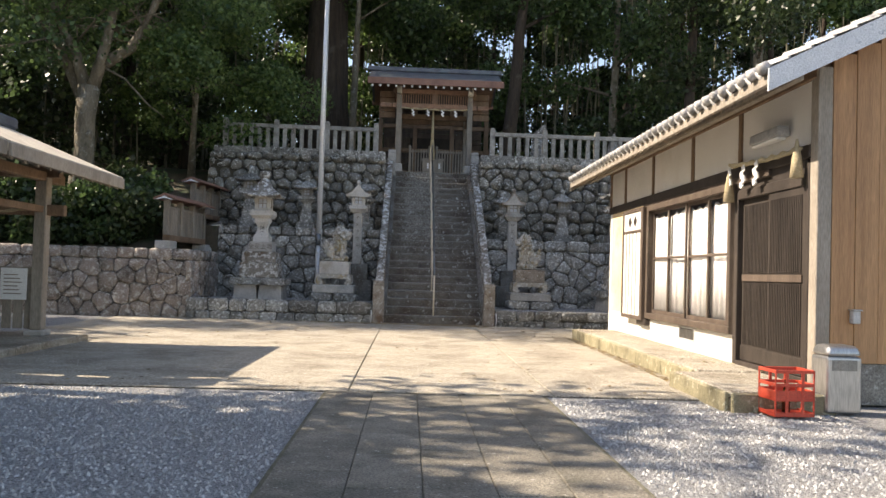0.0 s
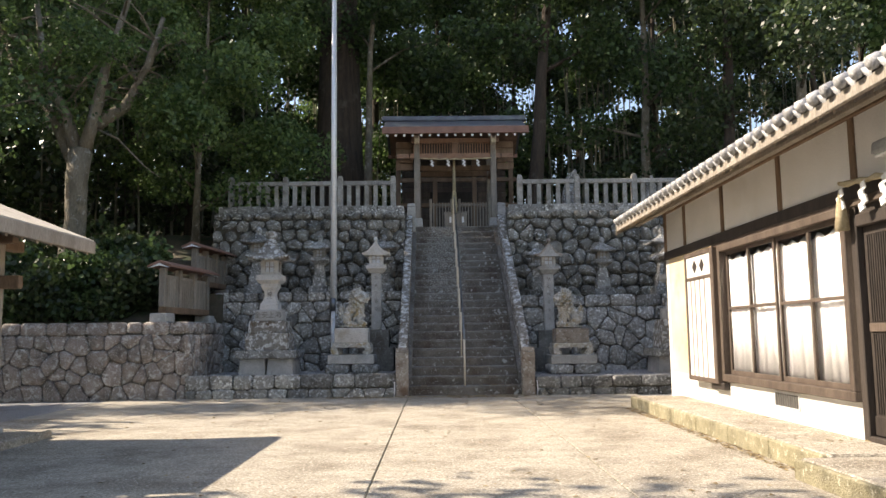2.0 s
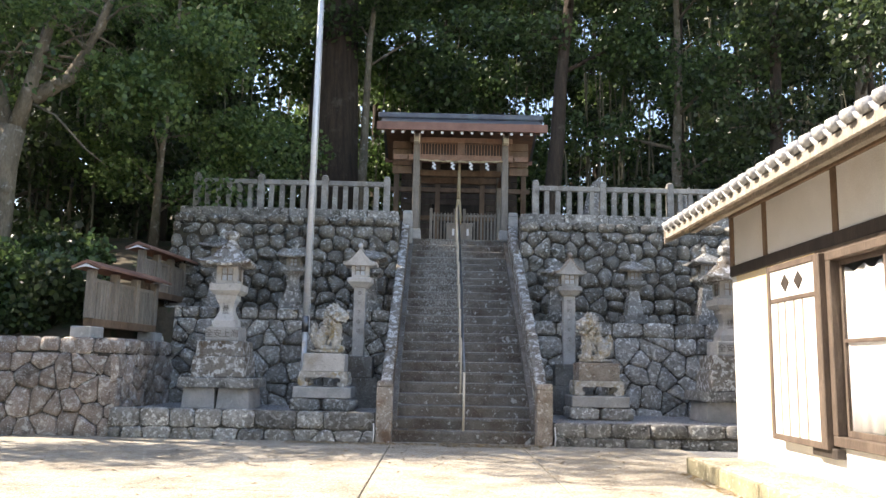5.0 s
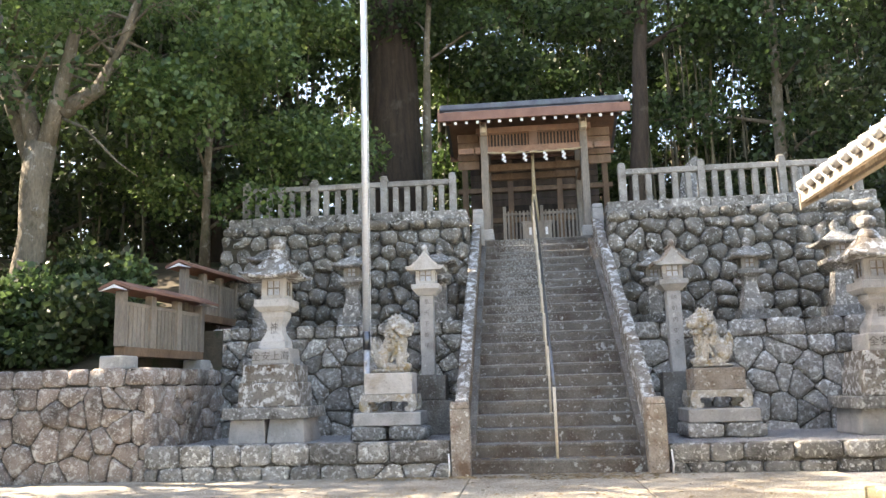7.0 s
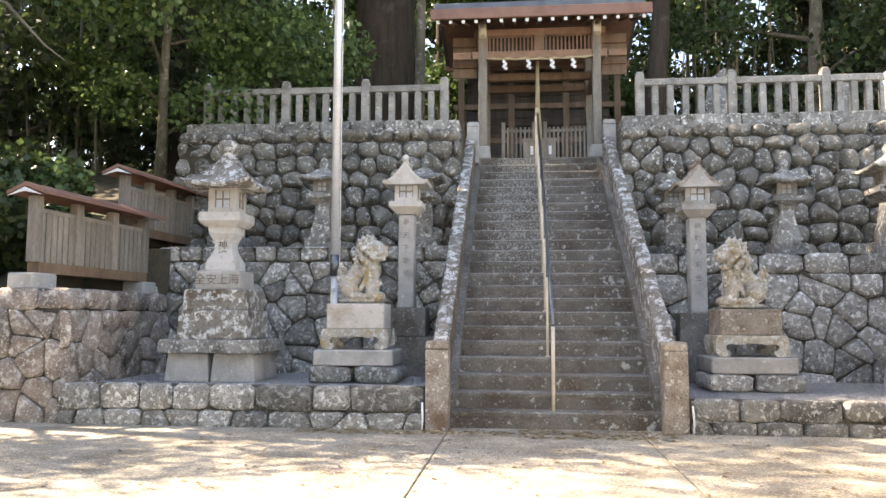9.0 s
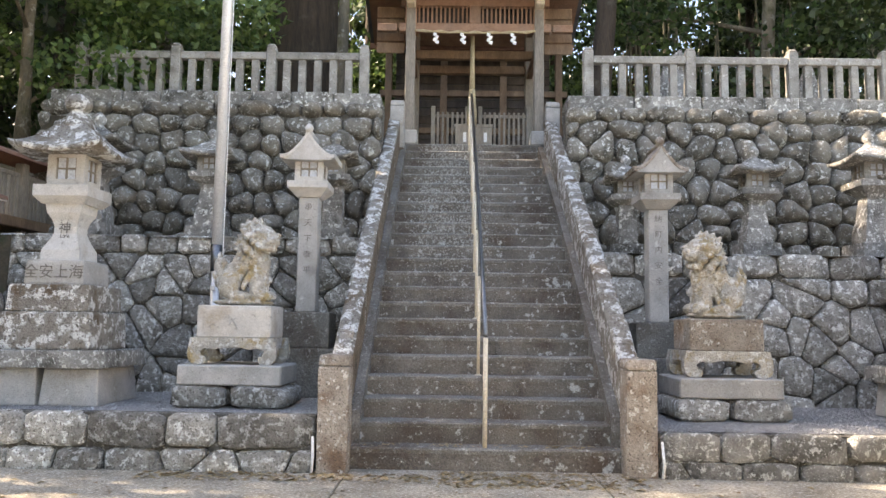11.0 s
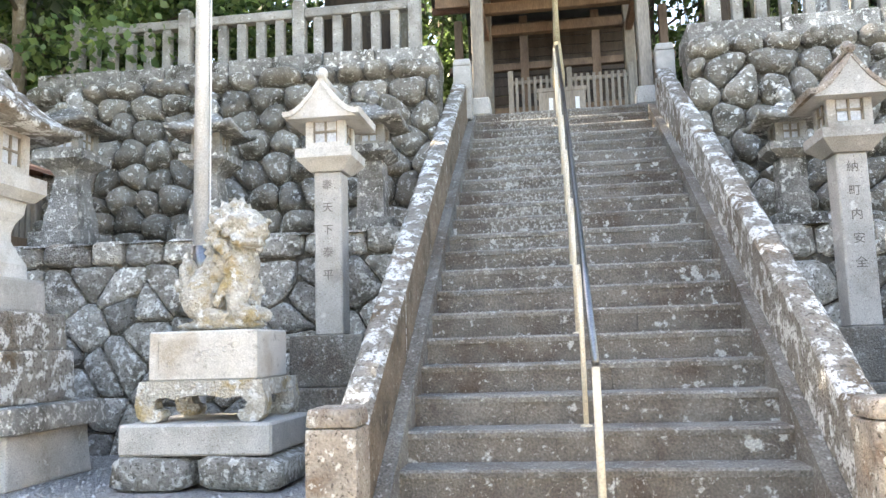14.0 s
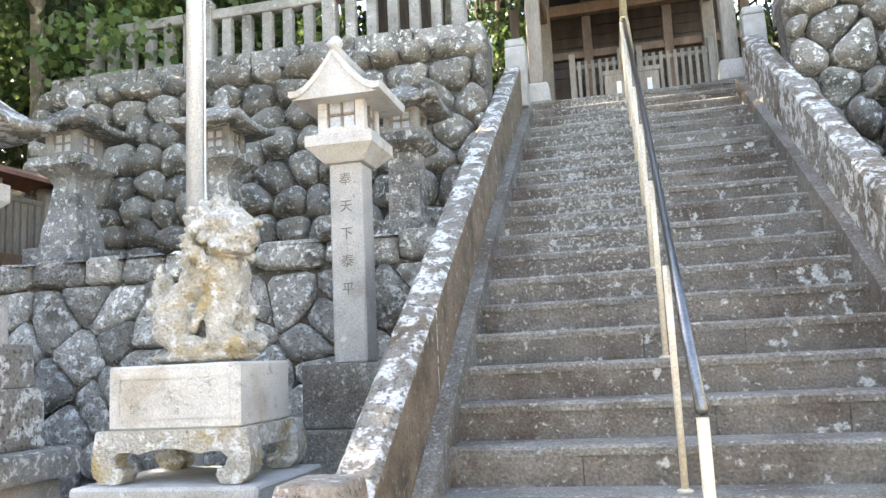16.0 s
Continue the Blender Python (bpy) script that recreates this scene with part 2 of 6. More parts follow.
M_BAMBOO = mat("slender_stem", ((0.09, 0.085, 0.055), (0.24, 0.22, 0.15)), 0.8, 4.0, 60, 0.3, grain=(1, 1, 0.3))


def leaf_mat(name, low, high, through_light=0.35):
    m = bpy.data.materials.new(name)
    m.use_nodes = True
    nt = m.node_tree
    bsdf = nt.nodes["Principled BSDF"]
    bsdf.inputs["Roughness"].default_value = 0.38
    geo = nt.nodes.new("ShaderNodeNewGeometry")
    ramp = nt.nodes.new("ShaderNodeValToRGB")
    ramp.color_ramp.elements[0].color = (*low, 1)
    ramp.color_ramp.elements[1].color = (*high, 1)
    nt.links.new(geo.outputs["Random Per Island"], ramp.inputs["Fac"])
    nt.links.new(ramp.outputs["Color"], bsdf.inputs["Base Color"])
    tr = nt.nodes.new("ShaderNodeBsdfTranslucent")
    nt.links.new(ramp.outputs["Color"], tr.inputs["Color"])
    mix = nt.nodes.new("ShaderNodeMixShader")
    mix.inputs["Fac"].default_value = through_light
    nt.links.new(bsdf.outputs["BSDF"], mix.inputs[1])
    nt.links.new(tr.outputs["BSDF"], mix.inputs[2])
    nt.links.new(mix.outputs["Shader"], nt.nodes["Material Output"].inputs["Surface"])
    return m


M_LEAF = leaf_mat("broad_leaf", (0.024, 0.046, 0.017), (0.135, 0.215, 0.075), 0.42)
M_LEAF2 = leaf_mat("light_leaf", (0.04, 0.088, 0.025), (0.19, 0.275, 0.088), 0.45)
M_LEAF3 = leaf_mat("dark_leaf", (0.018, 0.032, 0.013), (0.085, 0.125, 0.045))


# ---- mesh helpers ----
def finish(name, bm, material, smooth=False):
    me = bpy.data.meshes.new(name)
    bm.normal_update()
    if smooth:
        for f in bm.faces:
            f.smooth = True
    bm.to_mesh(me)
    bm.free()
    me.materials.append(material)
    return me


def part(name, bm, material, parent=None, label="", smooth=False):
    ob = new(name, finish(name, bm, material, smooth))
    ob.parent = parent
    return tagged(ob, label)


def thing(name, label, category, group="", at=(0, 0, 0), turn=0.0):
    ob = new(name)
    ob.empty_display_size = 0.2
    ob.matrix_basis = pose(*at, 0, 0, turn)
    return tagged(ob, label, category, group)


def block(bm, lo, hi, bevel=0.008, taper=0.0, segs=1):
    """A bevelled block from corner lo to corner hi; taper shrinks its top, in metres a side."""
    lo, hi = Vector(lo), Vector(hi)
    made = bmesh.ops.create_cube(bm, size=1.0)["verts"]
    size, mid = hi - lo, (hi + lo) / 2
    for v in made:
        top = v.co.z > 0
        v.co = Vector(v.co[i] * size[i] for i in range(3)) + mid
        if taper and top:
            v.co.x -= math.copysign(taper, v.co.x - mid.x)
            v.co.y -= math.copysign(taper, v.co.y - mid.y)
    if bevel:
        edges = {e for v in made for e in v.link_edges}
        bmesh.ops.bevel(bm, geom=list(edges), offset=bevel, segments=segs, profile=0.6, affect="EDGES")


def blocks(*specs, bevel=0.008):
    bm = bmesh.new()
    for lo, hi in specs:
        block(bm, lo, hi, bevel)
    return bm


def tube(bm, points, radii, seg=8, caps=True):
    points = [Vector(p) for p in points]
    if not isinstance(radii, (list, tuple)):
        radii = [radii] * len(points)
    rings = []
    for i, p in enumerate(points):
        way = (points[min(i + 1, len(points) - 1)] - points[max(i - 1, 0)]).normalized()
        side = way.cross(Vector((0, 0, 1)) if abs(way.z) < 0.9 else Vector((0, 1, 0))).normalized()
        other = way.cross(side)
        rings.append([bm.verts.new(p + radii[i] * (math.cos(a) * side + math.sin(a) * other)) for a in (2 * math.pi * k / seg for k in range(seg))])
    for a, b in zip(rings, rings[1:]):
        for k in range(seg):
            bm.faces.new((a[k], a[(k + 1) % seg], b[(k + 1) % seg], b[k]))
    if caps:
        bm.faces.new(rings[0][::-1])
        bm.faces.new(rings[-1])
    return bm


def prism(bm, outline, along, depth):
    """The outline (3D points) swept by the vector along * depth."""
    shift = Vector(along) * depth
    a = [bm.verts.new(Vector(p)) for p in outline]
    b = [bm.verts.new(Vector(p) + shift) for p in outline]
    n = len(a)
    bm.faces.new(a[::-1])
    bm.faces.new(b)
    for i in range(n):
        bm.faces.new((a[i], a[(i + 1) % n], b[(i + 1) % n], b[i]))
    bmesh.ops.recalc_face_normals(bm, faces=bm.faces[:])
    return bm


def square_rings(bm, rings):
    """Square sections stacked: (half_x, half_y, z) each, closed at both ends."""
    loops = [[bm.verts.new((sx * hx, sy * hy, z)) for sx, sy in ((-1, -1), (1, -1), (1, 1), (-1, 1))] for hx, hy, z in rings]
    for a, b in zip(loops, loops[1:]):
        for k in range(4):
            bm.faces.new((a[k], a[(k + 1) % 4], b[(k + 1) % 4], b[k]))
    bm.faces.new(loops[0][::-1])
    bm.faces.new(loops[-1])
    return bm


def lathe(bm, profile, seg=12, at=(0, 0)):
    rings = [[bm.verts.new((at[0] + r * math.cos(2 * math.pi * k / seg), at[1] + r * math.sin(2 * math.pi * k / seg), z)) for k in range(seg)] for r, z in profile]
    for a, b in zip(rings, rings[1:]):
        for k in range(seg):
            bm.faces.new((a[k], a[(k + 1) % seg], b[(k + 1) % seg], b[k]))
    bm.faces.new(rings[0][::-1])
    bm.faces.new(rings[-1])
    return bm


# ---- rubble walls ----
def clip(poly, px, py, nx, ny):
    """Keep the side of the polygon where (p - (px, py)) . n <= 0."""
    out = []
    for i, a in enumerate(poly):
        b = poly[(i + 1) % len(poly)]
        da = (a[0] - px) * nx + (a[1] - py) * ny
        db = (b[0] - px) * nx + (b[1] - py) * ny
        if da <= 0:
            out.append(a)
        if (da < 0 < db) or (db < 0 < da):
            s = da / (da - db)
            out.append((a[0] + s * (b[0] - a[0]), a[1] + s * (b[1] - a[1])))
    return out


def cells(width, height, size, jitter, rnd, top_row=0.0, squash=1.0):
    """Voronoi cells over a width x height sheet."""
    sites = []
    body = height - top_row
    rows = max(1, round(body / (size * 0.87 * squash)))
    for r in range(rows):
        step = size * rnd.uniform(0.9, 1.12)
        n = max(1, round(width / step))
        for c in range(n + 1):
            u = (c + (0.5 if r % 2 else 0.0)) * width / n
            sites.append((u + rnd.uniform(-jitter, jitter) * size, (r + 0.5) * body / rows + rnd.uniform(-jitter, jitter) * size))
    polys = []
    for i, (u, v) in enumerate(sites):
        poly = [(0, 0), (width, 0), (width, body), (0, body)]
        for j, (s, t) in enumerate(sites):
            if i != j and abs(s - u) < 3.5 * size and abs(t - v) < 3.5 * size:
                poly = clip(poly, (u + s) / 2, (v + t) / 2, s - u, t - v)
                if len(poly) < 3:
                    break
        if len(poly) >= 3:
            polys.append(poly)
    u = 0.0
    while top_row and u < width - 0.05:
        w = min(size * rnd.uniform(0.8, 1.6), width - u)
        if width - u - w < 0.2:
            w = width - u
        d = [rnd.uniform(-0.03, 0.03) for _ in range(2)]
        polys.append([(u, body + d[0]), (u + w, body + d[1]), (u + w, height), (u, height)])
        u += w
    return polys


def stone_mesh(poly, rnd, joint, bulge, rounding, back):
    cx, cy = sum(p[0] for p in poly) / len(poly), sum(p[1] for p in poly) / len(poly)
    pts = [(p[0] - cx, p[1] - cy) for p in poly]
    cut = 0.25 if rounding > 1 else 0.14
    for _ in range(rounding):
        pts = [q for i, a in enumerate(pts) for b in (pts[(i + 1) % len(pts)],) for q in
               (((1 - cut) * a[0] + cut * b[0], (1 - cut) * a[1] + cut * b[1]), (cut * a[0] + (1 - cut) * b[0], cut * a[1] + (1 - cut) * b[1]))]
    size = max(max(abs(p[0]), abs(p[1])) for p in pts)
    k = max(0.3, 1 - joint / size)
    bm = bmesh.new()
    seed = Vector((rnd.uniform(0, 90), rnd.uniform(0, 90), 0))
    tilt = (rnd.uniform(-0.12, 0.12), rnd.uniform(-0.12, 0.12))
    rings = []
    for scale, depth in ((k, -back), (k, bulge * 0.1), (k * (0.9 if rounding > 1 else 0.94), bulge * 0.55), (k * (0.66 if rounding > 1 else 0.8), bulge * 0.9), (k * 0.36, bulge)):
        ring = []
        for x, y in pts:
            x, y = x * scale, y * scale
            n = noise.noise(Vector((x * 5, y * 5, depth * 4)) + seed)
            z = depth + (n * max(bulge, 0.06) * 0.5 + tilt[0] * x + tilt[1] * y if depth > 0 else 0)
            ring.append(bm.verts.new((x * (1 + 0.05 * n), y * (1 + 0.05 * n), z)))
        rings.append(ring)
    n = len(pts)
    for a, b in zip(rings, rings[1:]):
        for i in range(n):
            bm.faces.new((a[i], a[(i + 1) % n], b[(i + 1) % n], b[i]))
    bm.faces.new(rings[-1])
    return bm, (cx, cy)


def rubble(wall, origin, along, up, width, height, size, material, seed, joint=0.012, bulge=0.06, rounding=1, jitter=0.26, top_row=0.0, squash=1.0, keep=None):
    """Stones on the face of a wall: from origin, along and up the face."""
    rnd = random.Random(seed)
    along, up = Vector(along).normalized(), Vector(up).normalized()
    out = along.cross(up)
    for poly in cells(width, height, size, jitter, rnd, top_row, squash):
        if keep and not keep(sum(p[0] for p in poly) / len(poly), sum(p[1] for p in poly) / len(poly)):
            continue
        bm, (cx, cy) = stone_mesh(poly, rnd, joint, bulge * rnd.uniform(0.75, 1.25), rounding, 0.05)
        ob = new("stone", finish("stone", bm, material, True))
        ob.parent = wall
        place = Vector(origin) + along * cx + up * cy
        m = Matrix((along, up, out)).transposed().to_4x4()
        m.translation = place
        ob.matrix_basis = m


def backing(name, corners, label, material=None):
    """A wall body from its plan and profile: eight corners, lower four then upper four, anticlockwise."""
    bm = bmesh.new()
    v = [bm.verts.new(c) for c in corners]
    for f in ((0, 3, 2, 1), (4, 5, 6, 7), (0, 1, 5, 4), (1, 2, 6, 5), (2, 3, 7, 6), (3, 0, 4, 7)):
        bm.faces.new([v[i] for i in f])
    return tagged(part(name, bm, material or M_EARTH), label, "wall", kind="structure")


# ---- ground ----
def sheet(name, x0, x1, y0, y1, z, material, label, category, nx=1, ny=1, lift=None):
    bm = bmesh.new()
    grid = [[bm.verts.new((x0 + (x1 - x0) * i / nx, y0 + (y1 - y0) * j / ny, z)) for i in range(nx + 1)] for j in range(ny + 1)]
    for j in range(ny):
        for i in range(nx):
            bm.faces.new((grid[j][i], grid[j][i + 1], grid[j + 1][i + 1], grid[j + 1][i]))
    if lift:
        for v in bm.verts:
            v.co.z = lift(v.co.x, v.co.y)
    return tagged(part(name, bm, material, None, "", bool(lift)), label, category, kind="structure")


sheet("ground", -700, 700, -700, 700, -0.02, M_GRAVEL, "loose grey gravel yard spreading to the distance", "ground")


def rise(x, y):
    """The height of the wooded hill."""
    n = noise.noise(Vector((x * 0.25, y * 0.25, 0))) * 0.5
    far = 4.3 + max(0, y - 34) * 0.22
    if x < -5.9:
        z = min(1.5 + max(0, y - 20.0) * 0.45, far) + max(0, min(-x - 9, 12)) * 0.08
    elif x < -5.05:
        z = 1.52 if y < 22.38 else 2.28 if y < 24.3 else far
    elif x > 7.4:
        z = min(0.4 + max(0, y - 20.5) * 0.6, far)
    else:
        z = far
    return min(z, 14) + (n * 0.4 if y > 30 or x < -7 or x > 8.5 else 0)


def hill_sheet():
    bm = bmesh.new()
    xs = [-90, -60, -40, -28, -20, -15, -12, -10, -8, -6.6, -5.95, -5.85, -5.1, -3, -0.85, 0.6, 2.1, 4, 7.3, 7.45, 9, 12, 16, 22, 32, 50, 90]
    ys = [20.0, 21, 22.37, 22.4, 23.5, 24.28, 24.32, 24.75, 27, 29, 33, 36, 40, 46, 54, 66, 90]
    grid = [[None] * len(xs) for _ in ys]
    for j, y in enumerate(ys):
        for i, x in enumerate(xs):
            grid[j][i] = bm.verts.new((x, y, rise(x, y)))
    for j in range(len(ys) - 1):
        for i in range(len(xs) - 1):
            if -5.1 < (xs[i] + xs[i + 1]) / 2 < 7.4 and ys[j] < 24.7:
                continue
            if -0.85 <= xs[i] and xs[i + 1] <= 2.1 and ys[j] < 26.9:
                continue
            bm.faces.new((grid[j][i], grid[j][i + 1], grid[j + 1][i + 1], grid[j + 1][i]))
    ob = part("hillside_ground", bm, M_SOIL, None, "", True)
    return tagged(ob, "dark leaf-littered soil of the wooded slope", "hillside", kind="structure")


hill_sheet()

# concrete court in three strips, path of pavers in front of it
court = tagged(part("pavement", blocks(((-6.6, 9.2, -0.1), (4.06, 19.9, -0.012)), bevel=0), M_MOSSJOINT), "sunlit pale concrete court before the stone stairs", "pavement", kind="structure")
for x0, x1, y0, y1 in ((-6.6, -0.57, 9.2, 14.6), (-6.6, -0.57, 14.615, 19.85), (-0.555, 1.5, 9.2, 14.6), (-0.555, 1.5, 14.615, 19.85), (1.515, 4.06, 9.2, 14.6), (1.515, 4.06, 14.615, 19.85)):
    part("slab", blocks(((x0, y0, -0.06), (x1, y1, 0.0)), bevel=0.006), M_CONCRETE, court)
path = tagged(part("path", blocks(((-0.8, -2.0, -0.1), (1.42, 9.19, -0.015)), bevel=0), M_MOSSJOINT), "worn grey stone paver path with mossy joints", "path", kind="structure")
rnd = random.Random(5)
edges = (-0.77, -0.31, 0.12, 0.53, 0.95, 1.38)
for c in range(5):
    y = -1.9 - rnd.uniform(0, 0.5)
    while y < 9.18:
        y2 = min(y + rnd.uniform(0.7, 1.1), 9.18)
        if y2 - y > 0.15:
            h = rnd.uniform(-0.004, 0.004)
            part("paver", blocks(((edges[c] + 0.003, max(y, -1.95) + 0.002, -0.06), (edges[c + 1] - 0.002, y2 - 0.002, h)), bevel=0.005), M_PAVER, path)
        y = y2


# ---- terraces and walls ----
sheet("terrace_ground", -5.3, -0.8, 19.75, 22.6, 0.42, M_GRAVEL, "grey gravel on the low stone terrace", "terrace")
sheet("terrace_ground", 2.0, 7.6, 19.75, 22.6, 0.36, M_GRAVEL, "grey gravel on the low stone terrace", "terrace")
sheet("ledge_ground", -5.9, -0.8, 22.45, 24.4, 2.28, M_SOIL, "mossy earth ledge above the lower wall", "ledge")
sheet("ledge_ground", 2.0, 7.5, 22.45, 24.4, 2.16, M_SOIL, "mossy earth ledge above the lower wall", "ledge")


def faced(name, x0, x1, y, z0, z1, batter, thick, label, material, size, seed, **kw):
    lean = batter * (z1 - z0)
    wall = backing(name, [(x0, y + 0.03, z0), (x1, y + 0.03, z0), (x1, y + thick, z0), (x0, y + thick, z0),
                          (x0, y + 0.03 + lean, z1 - 0.02), (x1, y + 0.03 + lean, z1 - 0.02), (x1, y + thick + lean, z1 - 0.02), (x0, y + thick + lean, z1 - 0.02)], label, M_MORTAR)
    rubble(wall, (x0, y, z0), (1, 0, 0), (0, batter, 1), x1 - x0, (z1 - z0) * math.hypot(1, batter), size, material, seed, **kw)
    return wall


faced("kerb_wall", -5.1, -0.84, 19.62, -0.05, 0.48, 0.0, 0.2, "low lichened fieldstone kerb wall of the terrace", M_POLYGON, 0.42, 1, top_row=0.3, bulge=0.05, joint=0.01)
faced("kerb_wall", 2.05, 7.6, 19.62, -0.05, 0.38, 0.0, 0.2, "low weathered fieldstone kerb wall of the terrace", M_RUBBLE, 0.4, 2, top_row=0.24, bulge=0.05, joint=0.01)
faced("wall_lower", -5.35, -0.8, 22.28, 0.3, 2.32, 0.12, 0.3, "grey lichened polygonal stone retaining wall", M_POLYGON, 0.37, 3, top_row=0.24, bulge=0.06, joint=0.011, jitter=0.42)
faced("wall_lower", 2.0, 7.5, 22.28, 0.25, 2.18, 0.12, 0.3, "grey lichened polygonal stone retaining wall", M_POLYGON, 0.4, 4, top_row=0.3, bulge=0.06, joint=0.011, jitter=0.42)
faced("wall_upper", -5.95, -0.78, 24.05, 2.25, 4.58, 0.2, 0.3, "dark rounded boulder retaining wall with lichen", M_BOULDER, 0.37, 5, top_row=0.22, bulge=0.145, joint=0.009, rounding=2, jitter=0.25)
faced("wall_upper", 1.98, 7.25, 24.05, 2.15, 4.58, 0.2, 0.3, "dark rounded boulder retaining wall with lichen", M_BOULDER, 0.39, 6, top_row=0.24, bulge=0.145, joint=0.009, rounding=2, jitter=0.25)
faced("wall_side", -16.0, -5.1, 19.66, -0.05, 1.58, 0.04, 0.35, "brown fieldstone retaining wall below the shrubs", M_BROWNSTONE, 0.36, 7, bulge=0.045, joint=0.009, top_row=0.26, jitter=0.46)
side = backing("wall_return", [(-5.4, 19.7, 0.0), (-5.12, 19.7, 0.0), (-5.12, 22.4, 0.0), (-5.4, 22.4, 0.0), (-5.4, 19.7, 1.56), (-5.15, 19.7, 1.56), (-5.15, 22.4, 1.56), (-5.4, 22.4, 1.56)], "brown fieldstone wall returning to the terrace")
rubble(side, (-5.05, 19.64, 0.0), (0, 1, 0), (-0.04, 0, 1), 2.7, 1.58, 0.42, M_BROWNSTONE, 8, bulge=0.045, joint=0.009, top_row=0.26, jitter=0.46)
rnd = random.Random(31)
for x0, x1 in ((-5.85, -0.82), (2.02, 7.2)):
    cope = tagged(part("coping", blocks(((x0 + 0.02, 24.56, 4.5), (x1 - 0.02, 25.2, 4.74)), bevel=0), M_EARTH), "pale lichened stone coping under the stone fence", "coping", kind="structure")
    x = x0
    while x < x1 - 0.05:
        w = min(rnd.uniform(0.5, 1.1), x1 - x)
        if x1 - x - w < 0.3:
            w = x1 - x
        bm = bmesh.new()
        block(bm, (x + 0.004, 24.5 + rnd.uniform(-0.03, 0.02), 4.52 + rnd.uniform(-0.02, 0.02)), (x + w - 0.004, 25.22, 4.765 + rnd.uniform(-0.008, 0.008)), 0.03, segs=2)
        part("coping_stone", bm, M_RUBBLE, cope)
        x += w


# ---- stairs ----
# step stone with the upright faces' shade put into its darker colour
M_RISER_SHADED = mat("riser_stone_shaded", ((0.125, 0.108, 0.089), (0.225, 0.203, 0.172)), 0.92, 3.5, 70, 0.7, ((0.48, 0.48, 0.45), 9.0, 0.6, 0.65), ((0.1, 0.075, 0.057), 1.6, 0.48, 0.68), 0.08, grit=0.3, zone=(1.0, 1.6, 0.04), speck=((0.4, 0.39, 0.35), 34.0, 0.6, 0.68), worn=(0.3, 0.75, 1.2, 2.6, 0.11))
Y0 = 19.8
TREADS = []         # front edge and top of each step: the flight flattens a little towards its head
_y, _z = Y0, 0.0
for k in range(23):
    _z += 0.1895 if k <= 10 else 0.19 if k <= 16 else 0.199
    TREADS.append((_y, _z))
    _y += 0.2745 if k < 10 else 0.302 if k < 16 else 0.322
HEAD_Y, HEAD_Z = TREADS[-1]
stairs = tagged(part("stairs", prism(bmesh.new(), [(-0.62, Y0 + 0.1, 0), (-0.62, HEAD_Y + 0.3, 0), (-0.62, HEAD_Y + 0.3, HEAD_Z - 0.2)], (1, 0, 0), 2.44), M_EARTH), "long flight of worn grey stone steps", "stairs", kind="structure")
rnd = random.Random(9)


def worn_slab(lo, hi, wear, seed):
    """A step slab whose front edge is chipped and a little wavy."""
    r = random.Random(seed)
    bm = bmesh.new()
    n = 26
    rings = []
    for k in range(n + 1):
        x = lo[0] + (hi[0] - lo[0]) * k / n
        a = wear * (noise.noise(Vector((x * 3.1, seed * 7.7, 0))) + 0.6 * r.uniform(-1, 1))
        b = wear * 0.8 * (noise.noise(Vector((x * 2.3, seed * 3.3, 5))) + 0.5 * r.uniform(-1, 1)) - 0.3 * wear
        f, t = lo[1] + a, hi[2] + b * 0.5
        rings.append([bm.verts.new(p) for p in ((x, f + 0.004, lo[2]), (x, f, t - 0.016), (x, f + 0.014 + abs(a), t - 0.001), (x, hi[1], hi[2]), (x, hi[1], lo[2]))])
    for a, b in zip(rings, rings[1:]):
        for q in range(5):
            bm.faces.new((a[q], b[q], b[(q + 1) % 5], a[(q + 1) % 5]))
    bm.faces.new(rings[0])
    bm.faces.new(rings[-1][::-1])
    bmesh.ops.recalc_face_normals(bm, faces=bm.faces[:])
    return bm


for i, (y, z) in enumerate(TREADS):
    low = TREADS[i - 1][1] if i else 0.0
    far = TREADS[i + 1][0] + 0.06 if i < 22 else 27.9
    bm = bmesh.new()
    joints = [-0.6] + sorted(rnd.uniform(-0.3, 1.5) for _ in range(1 + i % 2)) + [1.83]
    for a, b in zip(joints, joints[1:]):
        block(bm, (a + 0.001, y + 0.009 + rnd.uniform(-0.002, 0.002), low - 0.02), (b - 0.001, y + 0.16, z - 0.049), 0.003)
    part("riser", bm, M_RISER_SHADED, stairs)
    part("step", worn_slab((-0.6, y, z - 0.05), (1.83, far, z), 0.007, i + 1), M_STEP, stairs)


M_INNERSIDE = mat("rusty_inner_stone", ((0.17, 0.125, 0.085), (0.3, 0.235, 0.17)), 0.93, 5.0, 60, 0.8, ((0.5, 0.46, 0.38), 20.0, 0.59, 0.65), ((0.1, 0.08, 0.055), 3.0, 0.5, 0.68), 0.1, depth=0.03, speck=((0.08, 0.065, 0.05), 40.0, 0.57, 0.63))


def line_height(y):
    """Height of the flight's edge line at y."""
    for (ya, za), (yb, zb) in zip(TREADS, TREADS[1:]):
        if y <= yb:
            return za + (zb - za) * (y - ya) / (yb - ya)
    return HEAD_Z


